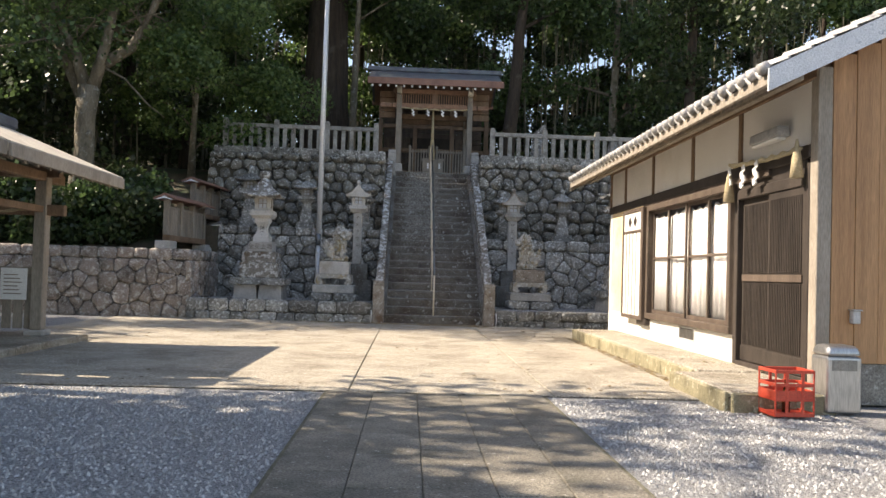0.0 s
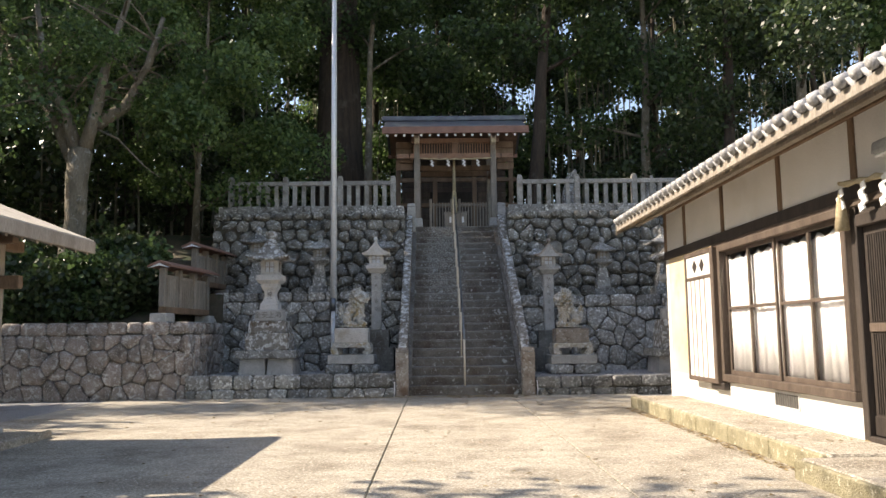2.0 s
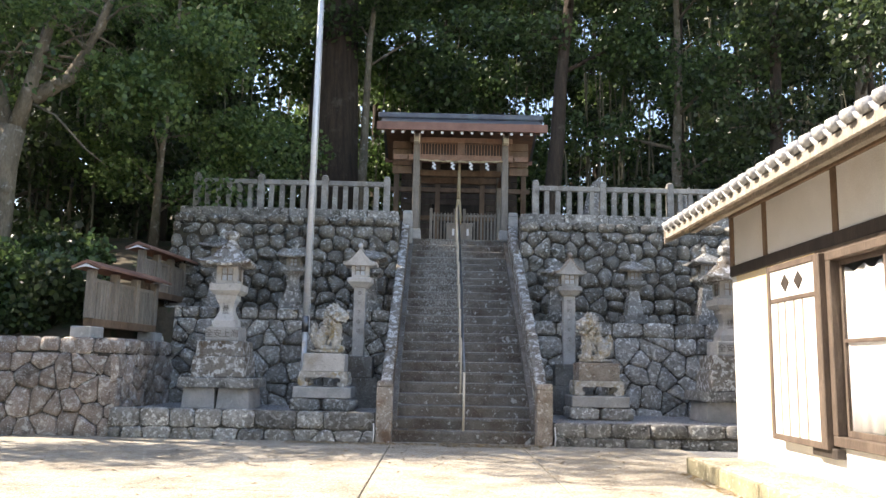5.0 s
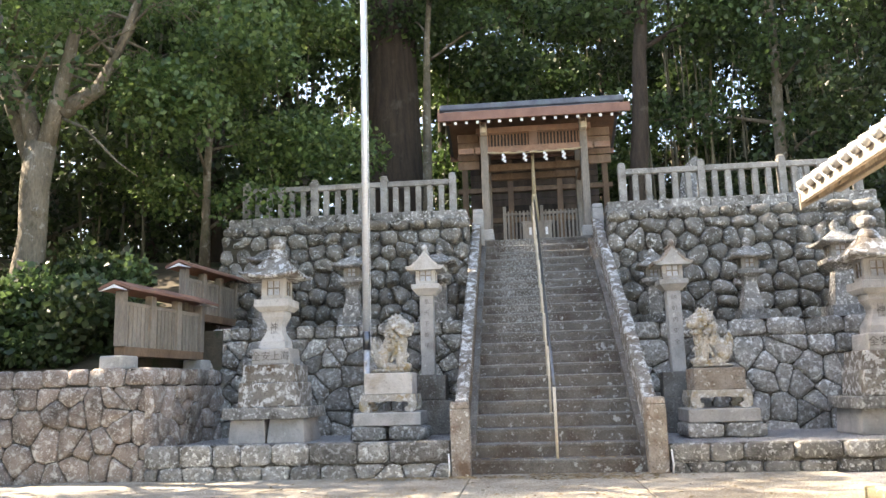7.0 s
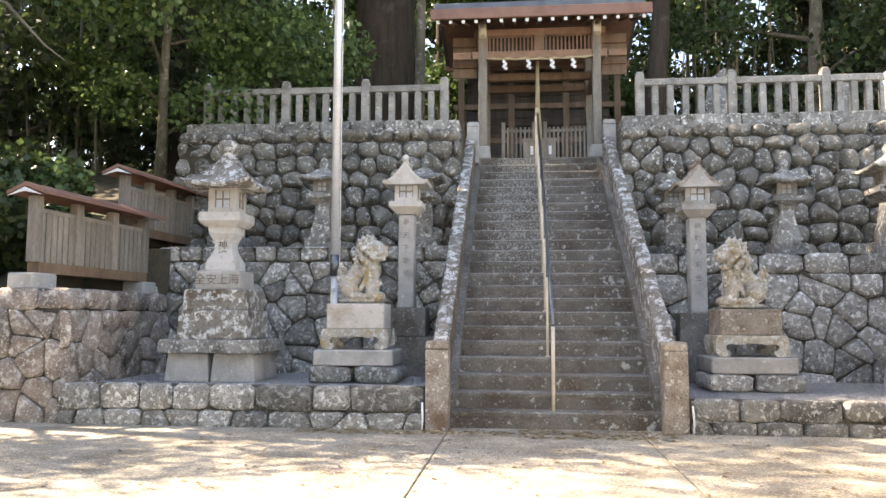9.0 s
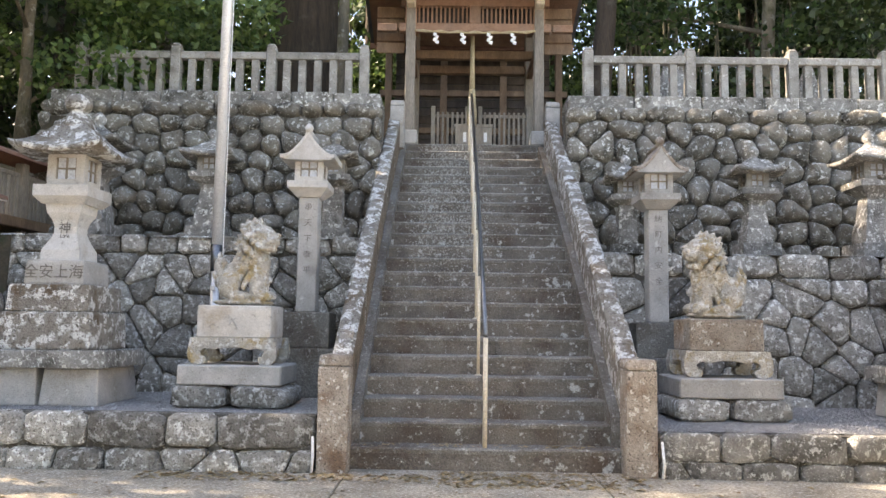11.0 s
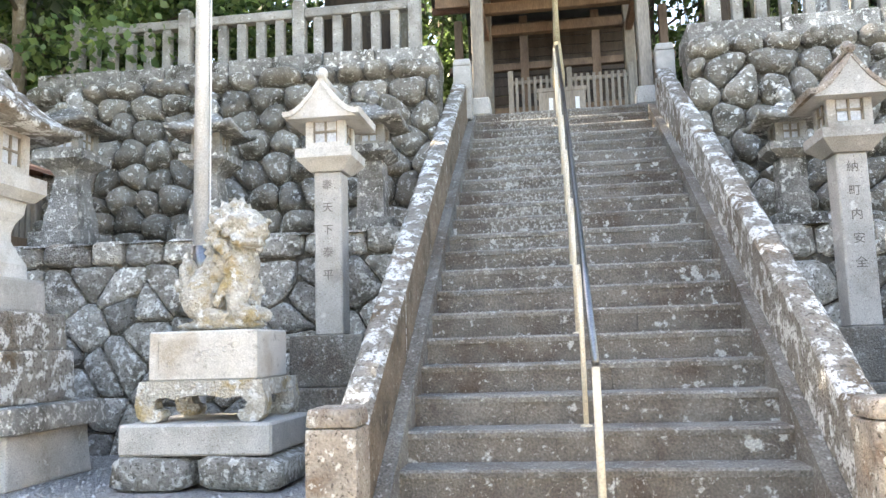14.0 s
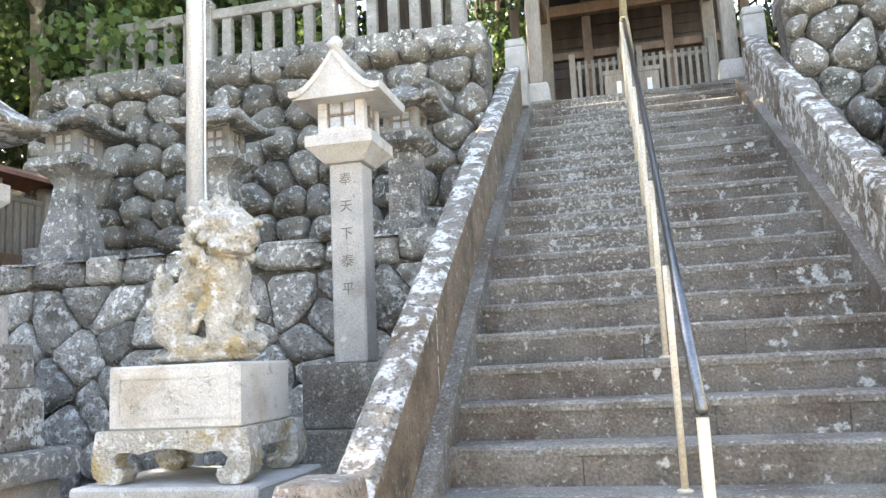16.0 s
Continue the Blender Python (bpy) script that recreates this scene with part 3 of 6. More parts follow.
def parapet(x0, x1, name_side):
    ob = thing("stair_parapet", "lichen-crusted sloping stone parapet beside the stairs", "parapet", "parapets of the stairs", (0, 0, 0))
    n = 5
    r = random.Random(40 + name_side)
    top = lambda y: 0.86 + (y - Y0 - 0.16) * 0.664 + (0.05 * math.sin((y - Y0) / 6.1 * math.pi))
    for k in range(n):
        ya, yb = Y0 + 0.16 + k * 5.92 / n, Y0 + 0.16 + (k + 1) * 5.92 / n - 0.008
        bm = bmesh.new()
        m = 12
        rings = []
        for q in range(m + 1):
            y = ya + (yb - ya) * q / m
            z = top(y)
            w = [noise.noise(Vector((y * 2.7, name_side * 9 + c * 4, c))) * 0.014 + r.uniform(-0.006, 0.006) for c in range(4)]
            end = 0.012 if q in (0, m) else 0.0
            rings.append([bm.verts.new(p) for p in ((x0 + 0.004, y, z - 1.0), (x0 + w[0] * 0.4, y, z - 0.035 + w[0]), (x0 + 0.03, y, z - end + w[1]), (x1 - 0.03, y, z - end + w[2]), (x1 + w[3] * 0.4, y, z - 0.035 + w[3]), (x1 - 0.004, y, z - 1.0))])
        for a, b in zip(rings, rings[1:]):
            for q in range(6):
                bm.faces.new((a[q], b[q], b[(q + 1) % 6], a[(q + 1) % 6]))
        bm.faces.new(rings[0])
        bm.faces.new(rings[-1][::-1])
        bmesh.ops.recalc_face_normals(bm, faces=bm.faces[:])
        stone = part("parapet_stone", bm, M_LICHEN, ob)
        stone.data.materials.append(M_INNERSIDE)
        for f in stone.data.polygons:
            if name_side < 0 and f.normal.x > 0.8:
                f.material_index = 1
    inner = x1 if name_side < 0 else x0
    a, b = (inner, inner + 0.09) if name_side < 0 else (inner - 0.09, inner)
    edge = [(y, z + 0.09) for y, z in TREADS[1:-1]]
    outline = [(a, Y0 + 0.2, -0.2), (a, HEAD_Y - 0.2, HEAD_Z - 0.6)] + [(a, y, z) for y, z in edge[::-1]] + [(a, Y0 + 0.2, 0.32)]
    part("string_stone", prism(bmesh.new(), outline, (1, 0, 0), b - a), M_STEP, ob)
    return ob


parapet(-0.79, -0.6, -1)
parapet(1.82, 2.01, 1)


def newel(x0, x1, y0, y1, z0, z1, material, label):
    ob = thing("newel_post", label, "post", "newel posts of the stairs", ((x0 + x1) / 2, (y0 + y1) / 2, z0))
    hx, hy, h = (x1 - x0) / 2, (y1 - y0) / 2, z1 - z0
    bm = bmesh.new()
    block(bm, (-hx, -hy, 0), (hx, hy, h - 0.1), 0.018, segs=2)
    part("shaft", bm, material, ob)
    bm = bmesh.new()
    block(bm, (-hx - 0.004, -hy - 0.004, h - 0.098), (hx + 0.004, hy + 0.004, h), 0.03, 0.012, 2)
    part("cap", bm, material, ob)
    return ob


newel(-0.82, -0.56, 19.58, 19.86, -0.02, 0.98, M_OCHRE, "square ochre lichened newel post at the stair foot")
newel(1.77, 2.03, 19.58, 19.86, -0.02, 0.98, M_OCHRE, "square ochre lichened newel post at the stair foot")
newel(-0.77, -0.535, 25.7, 25.94, 4.2, 5.02, M_GRANITE, "square grey granite newel post at the stair head")
newel(1.83, 2.065, 25.7, 25.94, 4.2, 5.02, M_GRANITE, "square grey granite newel post at the stair head")

# handrail
rail = thing("handrail", "slender steel centre handrail on cream posts", "handrail", at=(0.6, 0, 0))
bm = bmesh.new()
tube(bm, [(0, Y0 + 0.07 + q, 0.92 + line_height(Y0 + 0.07 + q)) for q in (0, 1.0, 2.0, 3.0, 4.0, 5.0, 6.3)], 0.021, 10)
part("rail", bm, M_RAIL, rail, "dark steel tube", True)
for k in range(0, 23, 3):
    y, z = TREADS[k]
    x = 0.0 if k == 0 else -0.032
    y += 0.07 if k == 0 else 0.12
    part("post", tube(bmesh.new(), [(x, y, z - 0.02), (x, y, 0.9 + line_height(y))], 0.021 if k == 0 else 0.016, 8), M_CREAM, rail, "cream painted post", True)
    if k:
        part("bracket", tube(bmesh.new(), [(x, y, 0.88 + line_height(y)), (0, y, 0.9 + line_height(y))], 0.009, 6), M_CREAM, rail)
        part("foot_plate", lathe(bmesh.new(), [(0.036, z - 0.002), (0.036, z + 0.006), (0.02, z + 0.012)], 10, (x, y)), M_CREAM, rail)


# ---- stone fence on the coping ----
def stone_fence(posts, y, z, per_bay, label):
    ob = thing("stone_fence", label, "fence", "stone fences above the wall", (posts[0], y, z))
    bx = posts[0]
    for x in posts:
        bm = bmesh.new()
        block(bm, (x - bx - 0.075, -0.085, 0), (x - bx + 0.075, 0.085, 0.84), 0.01)
        block(bm, (x - bx - 0.075, -0.085, 0.841), (x - bx + 0.075, 0.085, 0.9), 0.02, 0.02)
        part("post", bm, M_FENCE, ob)
    shared = None
    for a, b in zip(posts, posts[1:]):
        part("top_rail", blocks(((a - bx + 0.076, -0.07, 0.64), (b - bx - 0.076, 0.07, 0.76)), bevel=0.012), M_FENCE, ob)
        for k in range(per_bay):
            x = a - bx + (b - a) * (k + 1) / (per_bay + 1)
            if shared is None:
                bm = bmesh.new()
                block(bm, (-0.058, -0.05, 0), (0.058, 0.05, 0.641), 0.01)
                shared = finish("baluster", bm, M_FENCE)
            o = new("baluster", shared)
            o.parent = ob
            o.matrix_basis = pose(x, 0, 0)
    return ob


stone_fence([-5.62, -4.115, -2.6, -1.13], 24.95, 4.765, 5, "grey granite post-and-baluster fence with lichen spots")
stone_fence([2.4, 4.0, 5.6, 7.05], 24.95, 4.765, 5, "grey granite post-and-baluster fence with lichen spots")


# ---- gate at the stair head ----
def gate():
    g = thing("shrine_gate", "small brown wooden shrine gate with a low dark roof", "gate", at=(0.65, 26.48, HEAD_Z))
    g.matrix_basis = g.matrix_basis @ Matrix.Diagonal((1.02, 1.02, 1.012, 1))
    for x in (-1.12, 1.12):
        for y in (0.0, 1.7):
            bm = bmesh.new()
            block(bm, (x - 0.16, y - 0.16, 0), (x + 0.16, y + 0.16, 0.26), 0.02, 0.02)
            part("plinth", bm, M_GRANITE, g, "pale granite plinth")
            bm = bmesh.new()
            block(bm, (x - 0.085, y - 0.085, 0.26), (x + 0.085, y + 0.085, 2.72), 0.015)
            part("post", bm, M_GREYWOOD, g, "weathered post")
    bm = blocks(((-1.32, -0.07, 2.05), (1.32, 0.07, 2.2)))
    part("tie_beam", bm, M_GATEWOOD, g)
    part("head_beam", blocks(((-1.3, -0.06, 2.52), (1.3, 0.06, 2.66))), M_GATEWOOD, g)
    for x in (-1.12, 0.0, 1.12):
        part("strut", blocks(((x - 0.1, -0.075, 2.201), (x + 0.1, 0.075, 2.53))), M_GATEWOOD, g)
    for half in (-1, 1):
        for k in range(12):
            x = half * 0.56 - 0.42 + k * 0.84 / 11
            part("lattice_bar", blocks(((x - 0.016, -0.02, 2.2), (x + 0.016, 0.02, 2.53)), bevel=0), M_GATEWOOD, g)
    part("lattice_backing", blocks(((-1.05, 0.1, 2.15), (1.05, 0.13, 2.6)), bevel=0), M_DARKWOOD, g)
    for y in (0.85, 1.7):
        part("tie_beam", blocks(((-1.2, y - 0.06, 1.86), (1.2, y + 0.06, 2.02))), M_WOOD, g)
    for x in (-1.12, 1.12):
        part("side_beam", blocks(((x - 0.05, -0.3, 2.6), (x + 0.05, 2.0, 2.72))), M_GATEWOOD, g)
        part("side_beam", blocks(((x - 0.05, 0.09, 1.75), (x + 0.05, 1.61, 1.9))), M_GATEWOOD, g)
    for s in (-1, 1):
        part("bracket", blocks(((s * 1.36 - 0.35 * (s < 0) * 1 - 0.0, -0.05, 2.06), (s * 1.36 + 0.35 * (s > 0), 0.06, 2.19))), M_GATEWOOD, g)
        x0, x1 = sorted((s * 1.25, s * 1.75))
        for k, z in enumerate((1.78, 2.0, 2.22, 2.44)):
            part("wing_board", blocks(((x0, 0.3, z), (x1, 0.34, z + 0.2)), bevel=0.01), M_WOOD, g)
    # roof: concave front and back slopes swept along x
    front = []
    for k in range(9):
        t = k / 8
        front.append((-0.72 + 1.55 * t, 2.84 + 0.6 * t ** 1.2))
    back = [(1.66 - y, z) for y, z in front[::-1]][1:]
    top = front + back
    under = [(y, z - 0.1) for y, z in top[::-1]]
    bm = prism(bmesh.new(), [(-2.08, y, z) for y, z in top + under], (1, 0, 0), 4.16)
    part("roof", bm, M_ROOFMETAL, g, "dark copper-grey sheet roof")
    for y in (-0.75, 2.41):
        part("fascia", blocks(((-2.1, y - 0.03, 2.62), (2.1, y + 0.03, 2.83)), bevel=0.012), M_FASCIA, g, "reddish brown eave board")
    bm = bmesh.new()
    block(bm, (-2.2, 0.69, 3.4), (2.2, 0.97, 3.56), 0.03)
    part("ridge", bm, M_ROOFMETAL, g)
    for k in range(17):
        x = -1.95 + k * 3.9 / 16
        bm = bmesh.new()
        tube(bm, [(x, -0.7, 2.58), (x, 0.9, 3.14)], 0.035, 4)
        r = part("rafter", bm, M_GATEWOOD, g)
        part("rafter_tip", blocks(((x - 0.032, -0.722, 2.55), (x + 0.032, -0.702, 2.615)), bevel=0.004), M_PAPER, r, "white painted tip")
    part("soffit", prism(bmesh.new(), [(-2.0, -0.68, 2.68), (-2.0, 0.83, 3.22), (-2.0, 2.34, 2.68), (-2.0, 2.34, 2.71), (-2.0, 0.83, 3.26), (-2.0, -0.68, 2.71)], (1, 0, 0), 4.0), M_GATEWOOD, g)
    for x in (-1.12, 1.12):
        part("beam_nose", blocks(((x - 0.075, -0.3, 2.46), (x + 0.075, -0.076, 2.7)), bevel=0.015), M_CREAM, g, "pale carved beam end")
    return g


def shide(at, size, parent=None, group="paper streamers"):
    """A zigzag paper streamer."""
    ob = thing("paper_streamer", "white folded zigzag paper streamer on a straw rope", "streamer", group, at)
    for k, (x, z) in enumerate(((0, 0), (0.35, -0.5), (0.0, -1.0), (0.4, -1.45))):
        bm = bmesh.new()
        block(bm, ((x - 0.3) * size, -0.004 * (k + 1), (z - 0.6) * size), ((x + 0.3) * size, 0.004, z * size), 0)
        bmesh.ops.rotate(bm, verts=bm.verts[:], cent=(x * size, 0, z * size), matrix=Matrix.Rotation(0.35, 3, "Y"))
        part("fold", bm, M_PAPER, ob)
    return ob


def rope(name, a, b, sag, radius, label, knots=14):
    ob = thing(name, label, "rope", at=a)
    d = Vector(b) - Vector(a)
    pts = [Vector((d.x * t, d.y * t, d.z * t - sag * 4 * t * (1 - t) + 0.012 * math.sin(t * 40))) for t in (k / knots for k in range(knots + 1))]
    for s in (0, math.pi):
        bm = bmesh.new()
        tube(bm, [p + Vector((0, math.cos(k * 1.6 + s), math.sin(k * 1.6 + s))) * radius * 0.6 for k, p in enumerate(pts)], radius, 6)
        part("strand", bm, M_ROPE, ob, "", True)
    return ob


gate()
rope("straw_rope", (-0.42, 26.36, 6.48), (1.72, 26.36, 6.48), 0.03, 0.018, "twisted straw rope under the gate beam")
for x in (-0.05, 0.43, 0.9, 1.32):
    shide((x, 26.33, 6.43), 0.1)
bell = thing("bell_rope", "long hanging bell rope of faded cloth", "bell rope", at=(0.62, 26.78, 4.99))
part("cord", tube(bmesh.new(), [(0, 0, 0.55), (0.0, 0, 1.0), (0, 0, 1.55)], [0.05, 0.042, 0.035], 8), M_ROPE, bell, "", True)
part("tassel", lathe(bmesh.new(), [(0.085, -0.1), (0.09, 0.1), (0.06, 0.5), (0.05, 0.56)], 10), M_ROPE, bell, "", True)


def inner_hall():
    h = thing("worship_hall", "dim brown wooden worship hall behind the gate", "hall", at=(0.75, 30.9, 4.55))
    part("floor", blocks(((-2.2, 0, 0), (2.2, 3, 0.5))), M_WOOD, h)
    for x in (-2.0, -0.7, 0.7, 2.0):
        part("post", blocks(((x - 0.08, -0.08, 0), (x + 0.08, 0.08, 3.2))), M_WOOD, h)
    for z in (1.2, 2.1):
        part("beam", blocks(((-2.2, -0.07, z), (2.2, 0.07, z + 0.14))), M_WOOD, h)
    for k in range(15):
        part("wall_board", blocks(((-1.9, 0.9, 0.5 + k * 0.2), (1.9, 0.93, 0.69 + k * 0.2)), bevel=0.006), M_FRAMEWOOD, h)
    for x in (-0.45, 0.45):
        part("door", blocks(((x - 0.42, 0.84, 0.55), (x + 0.42, 0.89, 1.9)), bevel=0.01), M_DARKWOOD, h)
    bm = prism(bmesh.new(), [(-2.0, -1.0, 3.15), (-2.0, 1.5, 4.1), (-2.0, 4.0, 3.15), (-2.0, 4.0, 3.3), (-2.0, 1.5, 4.28), (-2.0, -1.0, 3.3)], (1, 0, 0), 4.0)
    part("roof", bm, M_ROOFMETAL, h)
    return h


inner_hall()


def picket(x0, x1, y, z, h):
    f = thing("picket_fence", "low grey wooden picket fence inside the gate", "fence", "picket fences inside the gate", (x0, y, z))
    w = x1 - x0
    for x in (0, w):
        part("post", blocks(((x - 0.04, -0.04, 0), (x + 0.04, 0.04, h + 0.12))), M_GREYWOOD, f)
    for zz in (0.1, h - 0.1):
        part("rail", blocks(((0, -0.02, zz), (w, 0.02, zz + 0.06))), M_GREYWOOD, f)
    n = round(w / 0.095)
    for k in range(1, n):
        part("picket", blocks(((w * k / n - 0.022, -0.045, 0.03), (w * k / n + 0.022, -0.021, h)), bevel=0.005), M_GREYWOOD, f)


picket(-0.1, 0.55, 27.62, HEAD_Z, 0.93)
picket(0.8, 1.72, 27.62, HEAD_Z, 0.93)
box = thing("offering_box", "greyish wooden offering box with white paper slips", "offering box", at=(0.66, 27.25, HEAD_Z))
bm = bmesh.new()
block(bm, (-0.34, -0.2, 0.1), (0.34, 0.2, 0.5), 0.012)
part("body", bm, M_GREYWOOD, box)
part("foot_rail", blocks(((-0.38, -0.23, 0), (0.38, 0.23, 0.1))), M_GREYWOOD, box)
for k in range(6):
    part("slat", blocks(((-0.36, -0.2 + k * 0.07, 0.5), (0.36, -0.17 + k * 0.07, 0.56)), bevel=0.005), M_GREYWOOD, box)
for x in (-0.16, -0.05, 0.22):
    part("paper_slip", blocks(((x - 0.03, -0.206, 0.22), (x + 0.03, -0.201, 0.4)), bevel=0), M_PAPER, box)


# ---- house beside the court ----
WX = 4.1


def house():
    h = thing("shrine_office", "white plastered shrine office with dark timbers and tile roof", "house", at=(WX, 9.05, 0))
    L = 8.15            # along y
    wood, dark = M_WOOD, M_DARKWOOD
    # front wall (faces -x) in panels round door and window
    def wall(y0, y1, z0, z1, name="wall", m=M_PLASTER):
        part(name, blocks(((0.0, y0, z0), (0.14, y1, z1)), bevel=0), m, h)
    wall(1.95, L - 0.141, 0.0, 0.56)
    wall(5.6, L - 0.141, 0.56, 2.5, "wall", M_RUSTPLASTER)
    wall(0.1, L - 0.141, 2.5, 3.46)
    wall(1.93, 2.1, 0.56, 2.5)
    # gable walls
    bm = prism(bmesh.new(), [(0.0, L, 0), (6.0, L, 0), (6.0, L, 3.3), (3.0, L, 4.9), (0.0, L, 3.45)], (0, -1, 0), 0.14)
    part("wall", bm, M_PLASTER, h)
    part("wall", blocks(((6.0, 0, 0), (6.14, L, 3.3)), bevel=0), M_PLASTER, h)
    part("base_course", blocks(((0.15, -0.012, 0), (6.0, 0.1, 0.42)), bevel=0.01), M_STEP, h, "grey concrete footing")
    n = 24
    for k in range(n):
        x0, x1 = 0.14 + k * 5.86 / n, 0.14 + (k + 1) * 5.86 / n - 0.004
        xm = (x0 + x1) / 2
        zt = 3.42 + (xm if xm < 3 else 6 - xm) * 0.5
        bm = blocks(((x0, -0.02 - 0.004 * (k % 2), 0.421), (x1, 0.03, zt)), bevel=0.004)
        part("siding_board", bm, M_SIDING, h)
    part("wall", prism(bmesh.new(), [(0.1, 0.04, 0.42), (6.0, 0.04, 0.42), (6.0, 0.04, 3.4), (3.0, 0.04, 4.9), (0.1, 0.04, 3.45)], (0, 1, 0), 0.1), M_WOOD, h)
    # timbers
    part("corner_post", blocks(((-0.03, -0.05, 0.2), (0.12, 0.1, 3.4))), M_GREYWOOD, h)
    part("corner_post", blocks(((-0.022, L - 0.1, 2.5), (0.12, L + 0.02, 3.4))), wood, h)
    part("beam", blocks(((-0.035, 0.1, 2.5), (0.1, L, 2.64))), dark, h)
    part("beam", blocks(((-0.05, 1.0, 2.42), (0.02, 5.75, 2.5))), M_FRAMEWOOD, h)
    part("wall_plate", blocks(((-0.04, 0, 3.3), (0.1, L, 3.46))), wood, h)
    for y in (1.85, 3.5, 5.36, 7.05):
        part("stud", blocks(((-0.022, y - 0.05, 2.64), (0.05, y + 0.05, 3.3))), wood, h)
    # sliding doors
    d = part("door_frame", blocks(((-0.04, 0.1, 0.22), (0.1, 0.2, 2.45)), ((-0.04, 1.83, 0.22), (0.1, 1.93, 2.45)), ((-0.04, 0.2, 2.22), (0.1, 1.83, 2.34)), ((-0.04, 0.1, 0.16), (0.1, 1.93, 0.24))), dark, h, "dark door frame")
    for k, (y0, y1) in enumerate(((0.2, 1.04), (1.0, 1.83))):
        x = 0.03 - 0.05 * (k == 0)
        door = part("door", blocks(((x, y0, 0.24), (x + 0.03, y1, 2.22))), dark, h, "dark slatted sliding door")
        m = 19
        for s in range(m):
            ys = y0 + 0.07 + s * (y1 - y0 - 0.14) / (m - 1)
            part("slat", blocks(((x - 0.014, ys - 0.009, 0.45), (x - 0.001, ys + 0.009, 1.2)), ((x - 0.014, ys - 0.009, 1.31), (x - 0.001, ys + 0.009, 2.14)), bevel=0.003), dark, door)
        part("lock_band", blocks(((x - 0.02, y0 + 0.03, 1.215), (x - 0.001, y1 - 0.03, 1.295)), bevel=0.003), M_FRAMEWOOD, door, "brown lock band")
        part("bottom_rail", blocks(((x - 0.016, y0 + 0.01, 0.25), (x - 0.001, y1 - 0.01, 0.43)), bevel=0.004), dark, door)
    part("transom", blocks(((0.0, 0.2, 2.34), (0.05, 1.83, 2.5)), bevel=0), dark, h)
    # window
    y0, y1, z0, z1 = 2.05, 5.44, 0.64, 2.36
    wf = part("window_frame", blocks(((-0.07, y0 - 0.06, z0 - 0.1), (0.1, y1 + 0.06, z0)), ((-0.07, y0 - 0.06, z1), (0.1, y1 + 0.06, z1 + 0.09)), ((-0.07, y0 - 0.06, z0), (0.1, y0 + 0.03, z1)), ((-0.07, y1 - 0.03, z0), (0.1, y1 + 0.06, z1))), M_FRAMEWOOD, h, "dark brown window frame")
    zm = 1.56
    for k in range(4):
        a, b = y0 + 0.03 + k * (y1 - y0 - 0.06) / 4, y0 + 0.03 + (k + 1) * (y1 - y0 - 0.06) / 4
        x = -0.005 + 0.03 * (k % 2)
        sash = part("sash", blocks(((x, a, z0), (x + 0.03, a + 0.045, z1)), ((x, b - 0.045, z0), (x + 0.03, b, z1)), ((x, a + 0.045, z0), (x + 0.03, b - 0.045, z0 + 0.06)), ((x, a + 0.045, z1 - 0.05), (x + 0.03, b - 0.045, z1)), ((x, a + 0.045, zm - 0.02), (x + 0.03, b - 0.045, zm + 0.02)), bevel=0.004), M_FRAMEWOOD, h)
        for lo, hi in ((z0 + 0.06, zm - 0.02), (zm + 0.02, z1 - 0.05)):
            pane = part("pane", blocks(((x + 0.012, a + 0.045, lo), (x + 0.016, b - 0.045, hi)), bevel=0), M_GLASS, sash)
            pane.visible_shadow = False
    bm = bmesh.new()
    nn = 120
    vs = [[bm.verts.new((0.075 + 0.009 * math.sin(k * 0.9) + 0.004 * math.sin(k * 2.3), y0 + (y1 - y0) * k / nn, z)) for k in range(nn + 1)] for z in (z0, z1 - 0.12 - 0.0)]
    for k in range(nn + 1):
        vs[1][k].co.z += 0.03 * math.sin(k * 0.55) + 0.02
    for k in range(nn):
        bm.faces.new((vs[0][k], vs[0][k + 1], vs[1][k + 1], vs[1][k]))
    cu = part("curtain", bm, M_CURTAIN, h, "white gathered curtain", True)
    cu.modifiers.new("thickness", "SOLIDIFY").thickness = 0.004
    part("room_back", blocks(((0.9, 1.9, 0.3), (0.95, 6.0, 2.6)), bevel=0), M_WOOD, h)
    # shutter box beside the window
    part("shutter_box", blocks(((-0.12, 5.52, 0.55), (0.0, 6.75, 2.42))), M_PLASTER, h, "white shutter case")
    part("shutter_trim", blocks(((-0.135, 5.5, 0.5), (-0.001, 5.62, 2.45)), ((-0.135, 6.68, 0.5), (-0.12, 6.76, 2.45)), ((-0.135, 5.62, 0.5), (-0.12, 6.68, 0.57)), ((-0.135, 5.62, 2.38), (-0.12, 6.68, 2.45)), ((-0.13, 5.62, 2.02), (-0.12, 6.68, 2.07))), M_FRAMEWOOD, h)
    for y in (5.9, 6.1, 6.32, 6.5):
        part("batten", blocks(((-0.128, y - 0.015, 0.57), (-0.119, y + 0.015, 2.02)), bevel=0), M_GREYWOOD, h)
    for y in (5.98, 6.3):
        bm = tube(bmesh.new(), [(-0.128, y, 2.225), (-0.119, y, 2.225)], 0.1, 4)
        part("diamond_cutout", bm, dark, h)
    part("sill_bracket", blocks(((-0.09, 5.4, 0.42), (-0.001, 5.9, 0.52))), dark, h)
    # floor vent
    v = part("vent", blocks(((-0.012, 3.3, 0.33), (0.0, 3.95, 0.35)), ((-0.012, 3.3, 0.5), (0.0, 3.95, 0.52)), ((-0.012, 3.3, 0.35), (0.0, 3.32, 0.5)), ((-0.012, 3.93, 0.35), (0.0, 3.95, 0.5)), bevel=0), M_STEEL, h, "grey metal floor vent")
